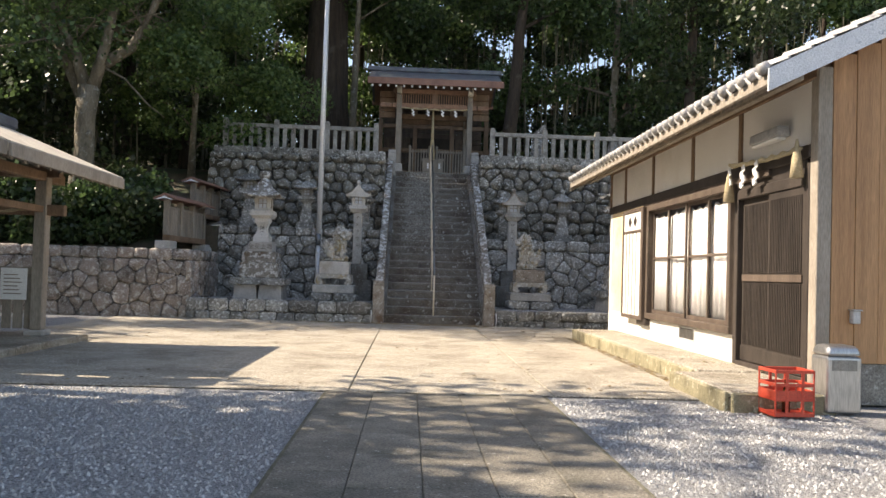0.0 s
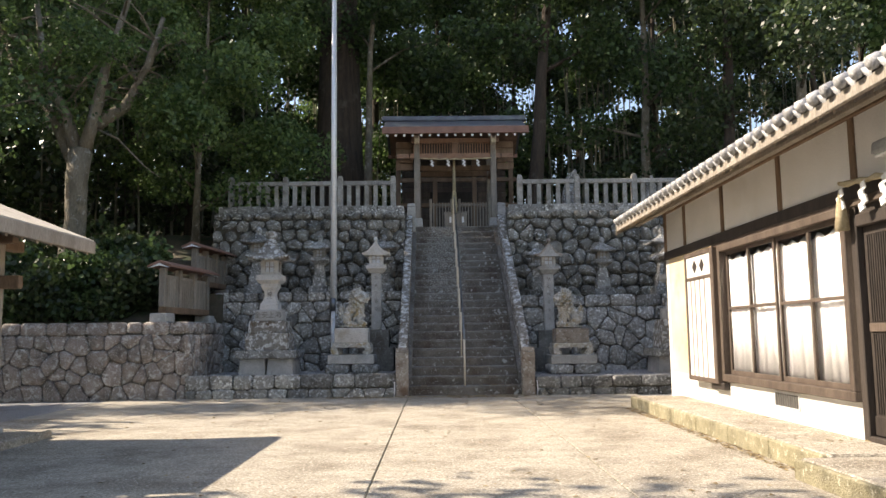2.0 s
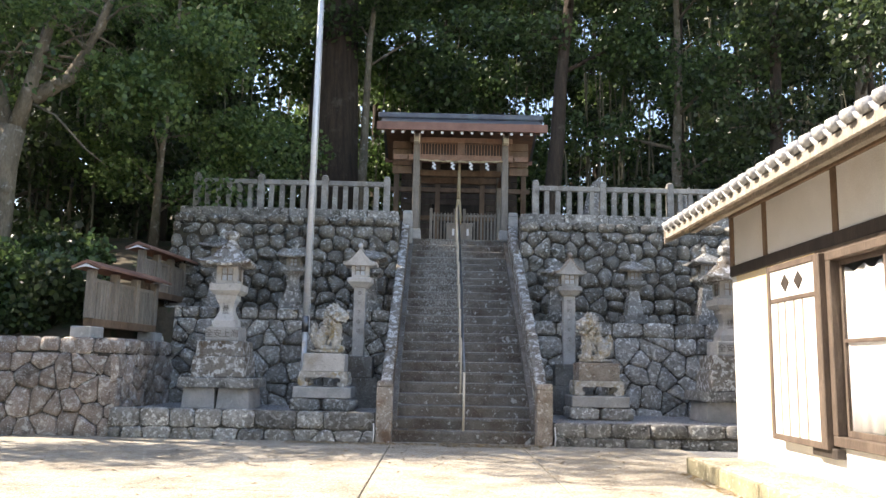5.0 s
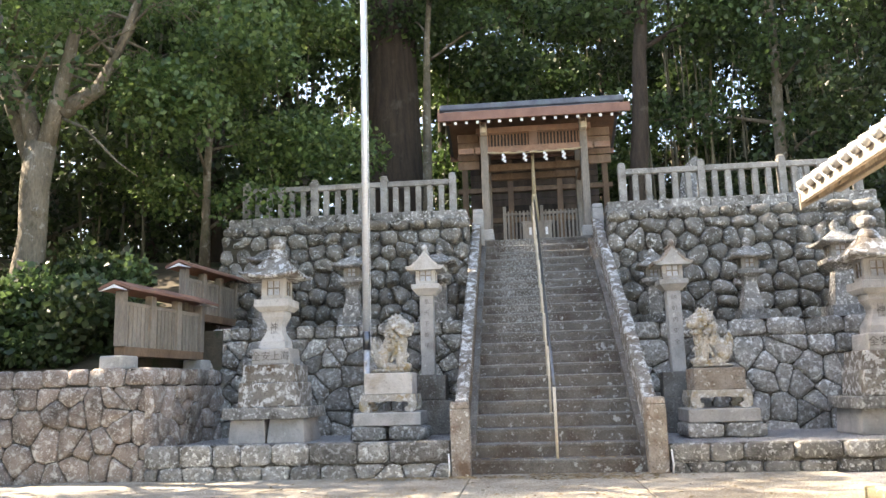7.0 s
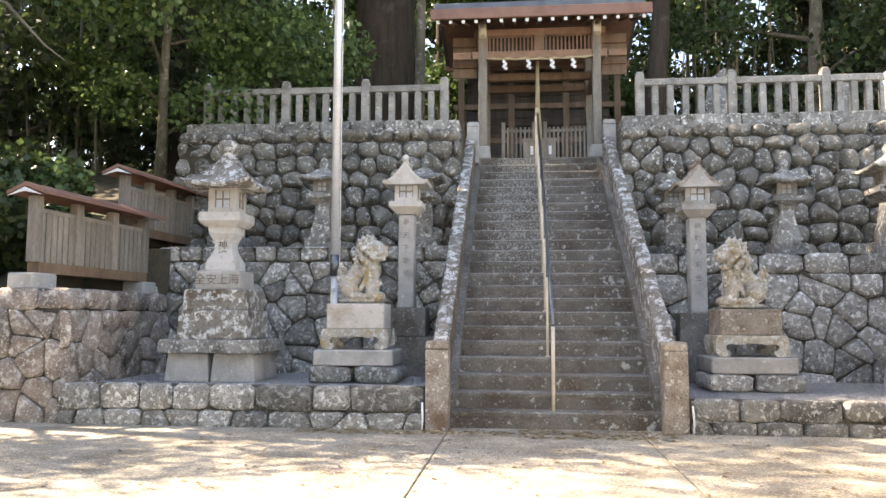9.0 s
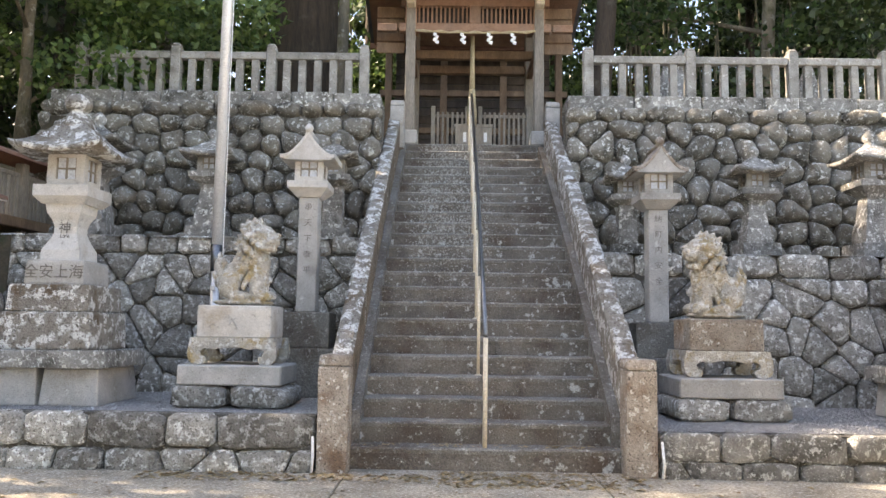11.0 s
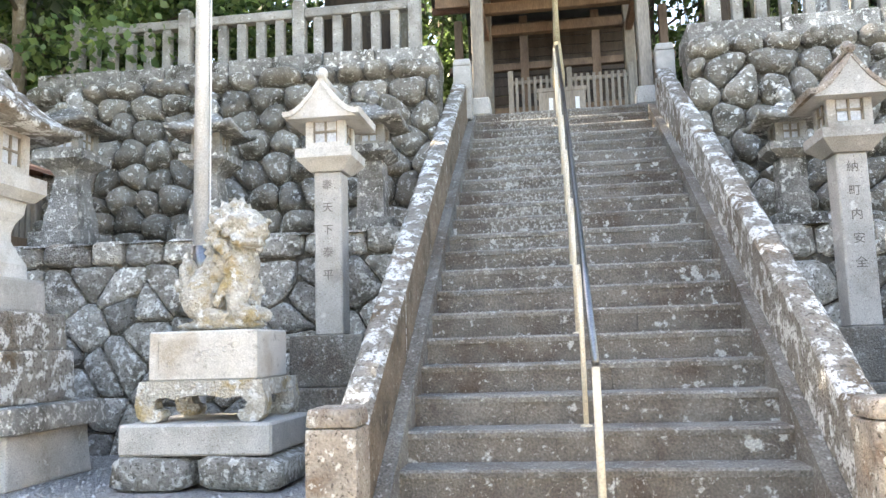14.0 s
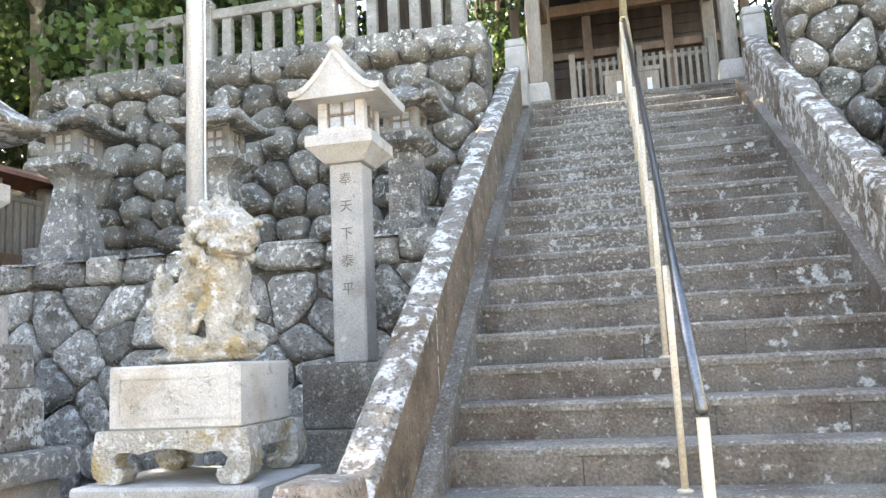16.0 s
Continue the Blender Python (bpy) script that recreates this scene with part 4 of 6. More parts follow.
    for k in range(10):
        part("vent_bar", blocks(((-0.01, 3.36 + k * 0.06, 0.35), (-0.002, 3.385 + k * 0.06, 0.5)), bevel=0), M_RAIL, v)
    part("vent_back", blocks(((-0.0035, 3.32, 0.35), (-0.001, 3.93, 0.5)), bevel=0), M_INK, v)
    # roof
    ez, ex = 3.15, -0.7
    slope = 0.5
    y0, y1 = -0.42, L + 0.6
    bm = prism(bmesh.new(), [(ex, y0, ez), (3.0, y0, ez + slope * (3.0 - ex)), (6.8, y0, ez), (6.8, y0, ez + 0.06), (3.0, y0, ez + slope * (3.0 - ex) + 0.07), (ex, y0, ez + 0.06)], (0, 1, 0), y1 - y0)
    part("roof_deck", bm, wood, h)
    n = 30
    for k in range(n):
        y = y0 + 0.2 + k * (y1 - y0 - 0.4) / (n - 1)
        bm = prism(bmesh.new(), [(ex + 0.1, y, ez - 0.035), (0.2, y, ez - 0.035 + slope * (0.1 - ex)), (0.2, y, ez + 0.03 + slope * (0.1 - ex)), (ex + 0.1, y, ez + 0.04)], (0, 1, 0), 0.05)
        part("rafter", bm, M_GREYWOOD, h)
    part("eave_board", blocks(((ex - 0.02, y0, ez - 0.05), (ex + 0.025, y1, ez + 0.06))), M_GREYWOOD, h)
    part("purlin", blocks(((-0.4, y0 + 0.1, ez + 0.03), (-0.32, y1 - 0.1, ez + 0.12))), M_GREYWOOD, h)
    # verge boards
    for y, m in ((y0 - 0.03, M_PAPER), (y1, M_GREYWOOD)):
        bm = prism(bmesh.new(), [(ex - 0.03, y, ez - 0.12), (3.0, y, ez + slope * (3 - ex) - 0.12), (3.0, y, ez + slope * (3 - ex) + 0.1), (ex - 0.03, y, ez + 0.1)], (0, 1, 0), 0.03)
        part("verge_board", bm, M_VERGE if m is M_PAPER else m, h, "white weathered verge board" if m is M_PAPER else "")
    # rows of wavy tiles, shared meshes
    tw, tl = 0.235, 0.25
    rows = 15
    bm = bmesh.new()
    seg = 8
    prof = [(tw * j / seg, 0.05 * math.sin(2 * math.pi * j / seg)) for j in range(seg + 1)]
    ring = [[bm.verts.new((u * tl, v, w + z + 0.02 * (1 - u))) for v, w in prof] for u, z in ((0, 0.0), (1.12, 0.0))]
    low = [bm.verts.new((0.0, v, w - 0.03)) for v, w in prof]
    for j in range(seg):
        bm.faces.new((ring[0][j], ring[0][j + 1], ring[1][j + 1], ring[1][j]))
        bm.faces.new((low[j], low[j + 1], ring[0][j + 1], ring[0][j]))
    tile = finish("tile", bm, M_TILE, True)
    ang = math.degrees(math.atan(slope))
    cols = int((y1 - y0) / tw)
    for r in range(rows):
        for c in range(cols):
            if r > 6 and c > 4:
                continue
            o = new("tile", tile)
            o.parent = h
            o.matrix_basis = pose(ex - 0.05 + r * tl * math.cos(math.atan(slope)), y0 + c * tw, ez + 0.1 + r * tl * math.sin(math.atan(slope)), 0, -ang, 0)
    shared = finish("eave_end", tube(bmesh.new(), [(-0.03, 0, 0), (0.06, 0, 0)], 0.06, 10), M_TILE, True)
    for c in range(cols):
        o = new("eave_end", shared)
        o.parent = h
        o.matrix_basis = pose(ex - 0.06, y0 + (c + 0.25) * tw, ez + 0.11, 0, -ang, 0)
    return h


M_GLASS = bpy.data.materials.new("window_glass")
M_GLASS.use_nodes = True
gb = M_GLASS.node_tree.nodes["Principled BSDF"]
gb.inputs["Roughness"].default_value = 0.03
gb.inputs["Transmission Weight"].default_value = 1.0
gb.inputs["IOR"].default_value = 1.2
M_VERGE = mat("peeling_white_verge", ((0.6, 0.62, 0.64), (0.76, 0.77, 0.78)), 0.7, 5, 60, 0.2, ((0.2, 0.25, 0.3), 5.0, 0.6, 0.68))
house()

step = tagged(part("house_step", blocks(((3.3, 10.15, -0.05), (4.098, 16.6, 0.19)), ((3.05, 8.6, -0.05), (4.098, 10.145, 0.17)), bevel=0.02), M_CONCRETE), "worn concrete step along the house wall", "step", kind="structure")


M_MOSSKERB = mat("mossy_kerb", ((0.22, 0.195, 0.115), (0.4, 0.36, 0.24)), 0.95, 6.0, 70, 0.7, ((0.5, 0.46, 0.34), 14.0, 0.57, 0.64), ((0.11, 0.1, 0.06), 3.0, 0.5, 0.68), 0.1, depth=0.03)
for x0, x1, y0, y1, z in ((3.24, 3.297, 10.15, 16.6, 0.185), (3.24, 4.05, 16.603, 16.66, 0.185), (2.99, 3.047, 8.6, 10.14, 0.165), (3.05, 4.05, 8.545, 8.597, 0.165)):
    n = max(1, round(max(x1 - x0, y1 - y0) / 1.1))
    for k in range(n):
        if y1 - y0 > x1 - x0:
            lo, hi = (x0, y0 + (y1 - y0) * k / n + 0.004, -0.04), (x1, y0 + (y1 - y0) * (k + 1) / n - 0.004, z)
        else:
            lo, hi = (x0 + (x1 - x0) * k / n + 0.004, y0, -0.04), (x0 + (x1 - x0) * (k + 1) / n - 0.004, y1, z)
        part("kerb_stone", blocks((lo, hi), bevel=0.015), M_MOSSKERB, step)


# ---- pavilion ----
def pavilion():
    p = thing("water_pavilion", "open wooden water pavilion with a low gabled roof", "pavilion", at=(-6.35, 11.9, 0.0))
    part("base_slab", blocks(((-1.6, -1.75, -0.05), (1.45, 1.75, 0.1)), bevel=0.02), M_CONCRETE, p, "concrete plinth")
    for x in (-1.05, 0.95):
        for y in (-1.15, 1.15):
            part("footing", blocks(((x - 0.14, y - 0.14, 0.1), (x + 0.14, y + 0.14, 0.19)), bevel=0.02), M_GRANITE, p)
            part("post", blocks(((x - 0.085, y - 0.085, 0.19), (x + 0.085, y + 0.085, 2.42)), bevel=0.012), M_GREYWOOD, p)
    for y in (-1.15, 1.15):
        part("tie_beam", blocks(((-1.4, y - 0.055, 1.86), (1.28, y + 0.055, 2.02)), bevel=0.01), M_WOOD, p)
        part("cross_beam", blocks(((-1.3, y - 0.07, 2.42), (1.2, y + 0.07, 2.58)), bevel=0.01), M_WOOD, p)
        part("gable_strut", blocks(((-0.12, y - 0.05, 2.58), (0.02, y + 0.05, 3.2)), bevel=0.01), M_WOOD, p)
    for x in (-1.05, 0.95):
        part("plate", blocks(((x - 0.07, -1.7, 2.36), (x + 0.07, 1.7, 2.5)), bevel=0.01), M_WOOD, p)
        part("tie_beam", blocks(((x - 0.05, -1.3, 1.9), (x + 0.05, 1.3, 2.0)), bevel=0.01), M_WOOD, p)
    slope, ex, ez = 0.43, 1.78, 2.42
    for s in (-1, 1):
        e = s * ex - (0.05 if s < 0 else 0)
        for y0, n in ((-1.5, 3.5), (-2.12, 0.5)):
            bm = prism(bmesh.new(), [(e, y0, ez), (-0.05, y0, ez + slope * ex), (-0.05, y0, ez + slope * ex + 0.1), (e, y0, ez + 0.13)], (0, 1, 0), n)
            part("roof_slope", bm, M_THATCH, p, "sun-bleached brown roof sheet")
            part("eave_board", blocks(((e - 0.02, y0 - 0.01, ez - 0.05), (e + 0.025, y0 + n + 0.01, ez + 0.11)), bevel=0.008), M_GREYWOOD, p)
        for x in (0.25, 0.85, 1.4):
            z = ez + slope * (ex - x) - 0.1
            part("purlin", blocks(((s * x - 0.09, -2.1, z), (s * x - 0.01, 1.98, z + 0.08)), bevel=0.006), M_WOOD, p)
        for k in range(13):
            y = -2.05 + k * 0.33
            z0 = ez - 0.05
            bm = prism(bmesh.new(), [(e - s * 0.05, y, z0 - 0.02), (-0.05, y, z0 + slope * ex - 0.02), (-0.05, y, z0 + slope * ex + 0.04), (e - s * 0.05, y, z0 + 0.045)], (0, 1, 0), 0.05)
            part("rafter", bm, M_GREYWOOD, p)
    part("ridge", blocks(((-0.2, -1.55, ez + slope * ex + 0.06), (0.1, 2.05, ez + slope * ex + 0.24)), bevel=0.03), M_ROOFMETAL, p)
    # plank screen at the far side, with a notice
    for k in range(12):
        x = -1.0 + k * 0.16
        part("screen_board", blocks(((x, 1.13, 0.2), (x + 0.13, 1.16, 0.98)), bevel=0.006), M_GREYWOOD, p)
    part("screen_rail", blocks(((-0.97, 1.1, 0.98), (0.87, 1.19, 1.1)), bevel=0.01), M_GREYWOOD, p)
    return p


pavilion()
rope("straw_rope", (-7.3, 13.0, 1.95), (-5.4, 13.0, 1.98), 0.08, 0.02, "thin straw rope strung across the pavilion")
notice = thing("notice", "white paper notice pinned to the plank screen", "notice", at=(-5.74, 12.99, 0.62))
part("sheet", blocks(((-0.19, 0, 0), (0.19, 0.006, 0.46)), bevel=0), M_PAPER, notice)
for k in range(6):
    part("print_line", blocks(((-0.14, -0.002, 0.08 + k * 0.055), (0.12 - 0.03 * (k % 3), -0.0005, 0.095 + k * 0.055)), bevel=0), M_GREYWOOD, notice)
basin = thing("water_basin", "rough stone water basin under the pavilion", "basin", at=(-6.5, 11.6, 0.1))
bm = bmesh.new()
block(bm, (-0.45, -0.75, 0), (0.45, 0.75, 0.62), 0.06, -0.05, 2)
part("trough", bm, M_GRANITE, basin)
part("water", blocks(((-0.36, -0.64, 0.6), (0.36, 0.64, 0.635)), bevel=0), M_INK, basin)
bucket = thing("bucket", "small pale plastic bucket beside the basin", "bucket", at=(-5.95, 12.6, 0.1))
part("pail", lathe(bmesh.new(), [(0.11, 0), (0.14, 0.28), (0.15, 0.29), (0.13, 0.285), (0.1, 0.03)], 14), M_PAPER, bucket, "", True)


# ---- trees ----
def leaf_cloud(blobs, count, size, seed, flat=0.0):
    """Many small bent leaves scattered in shells of ellipsoids: (centre, radii)."""
    rng = np.random.RandomState(seed)
    weights = np.array([b[1][0] * b[1][1] + b[1][2] * b[1][0] for b in blobs], float)
    pick = rng.choice(len(blobs), count, p=weights / weights.sum())
    cen = np.array([b[0] for b in blobs])[pick]
    rad = np.array([b[1] for b in blobs])[pick]
    d = rng.normal(size=(count, 3))
    d /= np.linalg.norm(d, axis=1)[:, None]
    p = cen + d * rad * (0.45 + 0.6 * rng.rand(count, 1) ** 0.6)
    a = rng.normal(size=(count, 3))
    a[:, 2] -= 0.3
    a /= np.linalg.norm(a, axis=1)[:, None]
    b = np.cross(a, rng.normal(size=(count, 3)))
    b /= np.linalg.norm(b, axis=1)[:, None]
    s = size * (0.6 + 0.8 * rng.rand(count, 1))
    a, b = a * s, b * s * 0.42
    return np.stack([p, p + a * 0.5 + b, p + a * 1.1, p + a * 0.5 - b], 1).reshape(-1, 3)


def leaf_mesh(name, verts, material):
    me = bpy.data.meshes.new(name)
    n = len(verts) // 4
    me.vertices.add(n * 4)
    me.vertices.foreach_set("co", verts.astype(np.float32).ravel())
    me.loops.add(n * 4)
    me.loops.foreach_set("vertex_index", np.arange(n * 4, dtype=np.int32))
    me.polygons.add(n)
    me.polygons.foreach_set("loop_start", np.arange(0, n * 4, 4, dtype=np.int32))
    me.update(calc_edges=True)
    me.materials.append(material)
    return me


def crown(name, blobs, count, size, seed, material, parent, label=""):
    ob = new(name, leaf_mesh(name, leaf_cloud(blobs, count, size, seed), material))
    ob.parent = parent
    return tagged(ob, label)


def tree(x, y, height, girth, seed, label, leaf=None, count=6000, size=0.16, bark=None, spread=2.4, clear=0.4, lean=(0, 0), limbs=7, group="trees of the wooded slope", base=None):
    rnd = random.Random(seed)
    z = rise(x, y) - 0.15 if base is None else base
    t = thing("tree", label, "tree", group, (x, y, z))
    pts, rad = [], []
    for k in range(8):
        s = k / 7
        pts.append(Vector((lean[0] * s + rnd.uniform(-0.12, 0.12) * s, lean[1] * s + rnd.uniform(-0.12, 0.12) * s, height * s)))
        rad.append(girth * (1.25 if k == 0 else 1 - 0.82 * s))
    bm = tube(bmesh.new(), pts, rad, 12)
    part("trunk", bm, bark or M_BARK, t, "", True)
    blobs = []
    for k in range(limbs):
        s = clear + (1 - clear) * (k + 0.3) / limbs
        i = min(int(s * 7), 6)
        foot = pts[i].lerp(pts[i + 1], s * 7 - i)
        a = k * 2.4 + rnd.uniform(-0.5, 0.5)
        reach = spread * (1.1 - 0.5 * s) * rnd.uniform(0.7, 1.15)
        tip = foot + Vector((math.cos(a) * reach, math.sin(a) * reach, rnd.uniform(0.3, 1.4)))
        mid = foot.lerp(tip, 0.5) + Vector((0, 0, 0.25))
        r = girth * 0.34 * (1.1 - 0.6 * s)
        part("limb", tube(bmesh.new(), [foot, mid, tip], [r, r * 0.7, r * 0.25], 6), bark or M_BARK, t, "", True)
        for q in range(4):
            c = foot.lerp(tip, 0.55 + 0.18 * q) + Vector((rnd.uniform(-0.6, 0.6), rnd.uniform(-0.6, 0.6), rnd.uniform(-0.4, 0.5)))
            w = spread * rnd.uniform(0.22, 0.4)
            blobs.append((tuple(c), (w, w, w * 0.6)))
    blobs.append((tuple(pts[-1]), (spread * 0.45, spread * 0.45, spread * 0.4)))
    crown("crown", blobs, count, size, seed, leaf or M_LEAF, t)
    return t


def shrub(x, y, w, h, seed, count=1500, leaf=None):
    rnd = random.Random(seed)
    s = thing("shrub", "dense dark green evergreen shrub on the bank", "shrub", "shrubs on the bank", (x, y, rise(x, y) - 0.05))
    blobs = [((rnd.uniform(-w, w) * 0.6, rnd.uniform(-w, w) * 0.5, h * rnd.uniform(0.3, 0.75)), (w * 0.5, w * 0.45, h * 0.4)) for _ in range(6)]
    bm = bmesh.new()
    for k in range(5):
        b = blobs[k][0]
        tube(bm, [(0, 0, 0), (b[0] * 0.5, b[1] * 0.5, b[2] * 0.6), b], [0.03, 0.02, 0.008], 5)
    part("stems", bm, M_BARK, s)
    crown("foliage", blobs, count, 0.11, seed, leaf or M_LEAF3, s)
    return s


# ---- woods ----
def forked_tree():
    t = thing("tree", "pale-barked forked tree with sparse bare branches", "tree", "trees on the bank", (-8.6, 21.9, rise(-8.6, 21.9) - 0.2))
    trunk = [(0, 0, 0), (-0.06, 0, 0.5), (0.03, 0, 1.2), (0.1, 0, 2.0), (0.08, 0, 2.9), (0.15, 0, 3.7)]
    part("trunk", tube(bmesh.new(), trunk, [0.4, 0.31, 0.29, 0.24, 0.25, 0.27], 14), M_BARK, t, "", True)
    rnd = random.Random(4)
    for k in range(9):
        a = rnd.uniform(0, 6.28)
        z = rnd.uniform(0.3, 3.3)
        bm = bmesh.new()
        bmesh.ops.create_icosphere(bm, subdivisions=2, radius=1.0)
        for v in bm.verts:
            v.co = Vector((0.07 + 0.23 * math.cos(a) + v.co.x * 0.1, 0.23 * math.sin(a) + v.co.y * 0.1, z + v.co.z * rnd.uniform(0.12, 0.16)))
        part("burl", bm, M_BARK, t, "", True)
    blobs = []
    forks = (((0.1, 0, 3.5), (-0.25, 0.1, 4.5), (-0.8, 0.0, 5.6), (-1.2, 0.2, 7.8)), ((0.2, 0, 3.5), (0.5, -0.1, 4.5), (0.75, -0.1, 5.8), (1.3, 0.1, 8.0)),
             ((-0.05, 0.1, 3.4), (-0.8, 0.4, 4.8), (-1.9, 0.8, 6.0), (-2.5, 0.8, 7.4)), ((0.5, 0, 4.3), (1.1, 0.2, 4.8), (1.7, 0.1, 5.9), (2.0, 0.1, 7.0)))
    for f in forks:
        part("limb", tube(bmesh.new(), f, [0.17, 0.14, 0.1, 0.05], 10), M_BARK, t, "", True)
        for k in range(10):
            i = rnd.choice((1, 2, 2))
            foot = Vector(f[i]).lerp(Vector(f[min(i + 1, 3)]), rnd.random())
            a = rnd.uniform(0, 6.28)
            reach = rnd.uniform(0.8, 2.0)
            tip = foot + Vector((math.cos(a) * reach, math.sin(a) * reach, rnd.uniform(-0.3, 1.2)))
            mid = foot.lerp(tip, 0.5) + Vector((0, 0, 0.12))
            part("branch", tube(bmesh.new(), [foot, mid, tip], [0.035, 0.024, 0.008], 6), M_BARK, t, "", True)
            bm = bmesh.new()
            for q in range(5):
                p = foot.lerp(tip, rnd.uniform(0.3, 1.0))
                e = p + Vector((rnd.uniform(-0.5, 0.5), rnd.uniform(-0.5, 0.5), rnd.uniform(-0.25, 0.45)))
                tube(bm, [p, p.lerp(e, 0.5) + Vector((0, 0, rnd.uniform(-0.06, 0.1))), e], [0.012, 0.009, 0.004], 4)
            part("twig_spray", bm, M_BARK, t, "spray of bare grey twigs")
            if k % 2:
                blobs.append((tuple(tip), (0.5, 0.5, 0.3)))
    part("low_branch", tube(bmesh.new(), [(0.5, 0, 4.2), (1.1, -0.2, 3.9), (1.8, -0.3, 3.2), (2.2, -0.3, 2.9)], [0.035, 0.028, 0.018, 0.006], 6), M_BARK, t, "", True)
    crown("crown", blobs, 7000, 0.085, 41, M_LEAF2, t)


forked_tree()
tree(-6.7, 25.3, 8.0, 0.11, 22, "leafy evergreen tree above the side fence", M_LEAF2, 42000, 0.105, None, 3.0, 0.1, (0.4, -0.6), 12)
tree(-13.5, 25.0, 15, 0.3, 29, "tall leafy evergreen tree on the bank", M_LEAF, 22000, 0.15, None, 4.2, 0.35, (0.3, 0), 13)
tree(-7.8, 28.5, 16, 0.22, 30, "tall leafy evergreen tree on the bank", M_LEAF, 16000, 0.15, M_CEDARBARK, 3.6, 0.4, (0.3, 0), 11)
tree(-13.0, 29.5, 10.0, 0.2, 28, "leafy evergreen tree on the bank", M_LEAF, 18000, 0.14, None, 3.2, 0.1, (0.2, -0.3), 11)
tree(-3.5, 32.0, 24, 1.0, 23, "huge old cedar with a dark straight trunk", M_LEAF3, 9000, 0.2, M_CEDARBARK, 4.5, 0.42, (0, 0), 12)
tree(-2.3, 30.0, 12, 0.17, 24, "slim grey-barked tree behind the stone fence", M_LEAF, 9000, 0.14, None, 2.4, 0.5, (0.3, 0), 7)
tree(3.3, 30.0, 14, 0.3, 25, "tall bare-trunked tree beside the gate", M_LEAF, 13000, 0.15, M_CEDARBARK, 3.2, 0.42, (1.3, 0), 8)
tree(7.5, 30.5, 13, 0.2, 26, "dark evergreen tree behind the boulder wall", M_LEAF, 18000, 0.14, None, 3.6, 0.2, (0, -0.5), 10)
tree(11.5, 27.0, 12, 0.22, 27, "dark evergreen tree behind the house", M_LEAF3, 18000, 0.14, None, 3.8, 0.2, (0, 0), 10)
rnd = random.Random(77)
for k in range(30):
    x = -24 + k * 1.65 + rnd.uniform(-0.6, 0.6)
    y = rnd.uniform(34, 46) if -7 < x < 9 else rnd.uniform(27, 44)
    tree(x, y, rnd.uniform(13, 19), rnd.uniform(0.12, 0.26), 100 + k, "tall dark forest tree on the wooded slope", rnd.choice((M_LEAF, M_LEAF3, M_LEAF3, M_LEAF2)), 11500, 0.175, M_CEDARBARK, rnd.uniform(2.8, 3.8), rnd.uniform(0.12, 0.4), (rnd.uniform(-0.8, 0.8), 0), 9)
for k in range(15):
    x = -34 + k * 4.7 + rnd.uniform(-0.7, 0.7)
    tree(x, rnd.uniform(48, 60), rnd.uniform(16, 23), rnd.uniform(0.2, 0.32), 400 + k, "tall dark forest tree on the wooded slope", rnd.choice((M_LEAF, M_LEAF3, M_LEAF3)), 8000, 0.34, M_CEDARBARK, rnd.uniform(4.2, 5.4), rnd.uniform(0.08, 0.2), (rnd.uniform(-0.8, 0.8), 0), 10)
for k in range(34):
    x = -15.8 + k * 0.265 + rnd.uniform(-0.2, 0.2)
    shrub(x, rnd.uniform(20.3, 22.4), rnd.uniform(0.8, 1.2), rnd.uniform(0.9, 1.5), 200 + k, 2400, rnd.choice((M_LEAF3, M_LEAF)))

for k in range(15):
    shrub(-14.6 + k * 0.55 + rnd.uniform(-0.15, 0.15), rnd.uniform(20.15, 20.4), 0.45, rnd.uniform(0.5, 0.75), 260 + k, 1100, rnd.choice((M_LEAF3, M_LEAF)))


def stems():
    """Slender stems of the thicket behind the walls."""
    r = random.Random(6)
    bm = bmesh.new()
    for _ in range(300):
        x, y = r.uniform(-22, 22), r.uniform(30.5, 46)
        if x < -7:
            y = r.uniform(26, 44)
        if -4 < x < 5 and y < 35:
            continue
        z, h, w = rise(x, y) - 0.1, r.uniform(7, 13), r.uniform(0.025, 0.06)
        lx, ly = r.uniform(-0.8, 0.8), r.uniform(-0.4, 0.4)
        tube(bm, [(x, y, z), (x + lx * 0.4, y + ly * 0.4, z + h * 0.5), (x + lx, y + ly, z + h)], [w, w * 0.8, w * 0.3], 5, False)
    ob = part("thicket_stems", bm, M_BAMBOO, None, "", True)
    tagged(ob, "slender pale stems crowding the dark thicket", "thicket", kind="stuff")
    rng = np.random.RandomState(3)
    blobs = []
    for _ in range(420):
        x, y = r.uniform(-24, 24), r.uniform(30, 48)
        if x < -7:
            y = r.uniform(24.5, 46)
        if -5 < x < 6.5 and y < 36:
            continue
        blobs.append(((x, y, rise(x, y) + r.uniform(0.2, 3.2)), (1.2, 0.9, 0.8)))
    tagged(new("undergrowth", leaf_mesh("undergrowth", leaf_cloud(blobs, 120000, 0.17, 8), M_LEAF3)), "dense dark leafy undergrowth of the wooded slope", "undergrowth", kind="stuff")


stems()
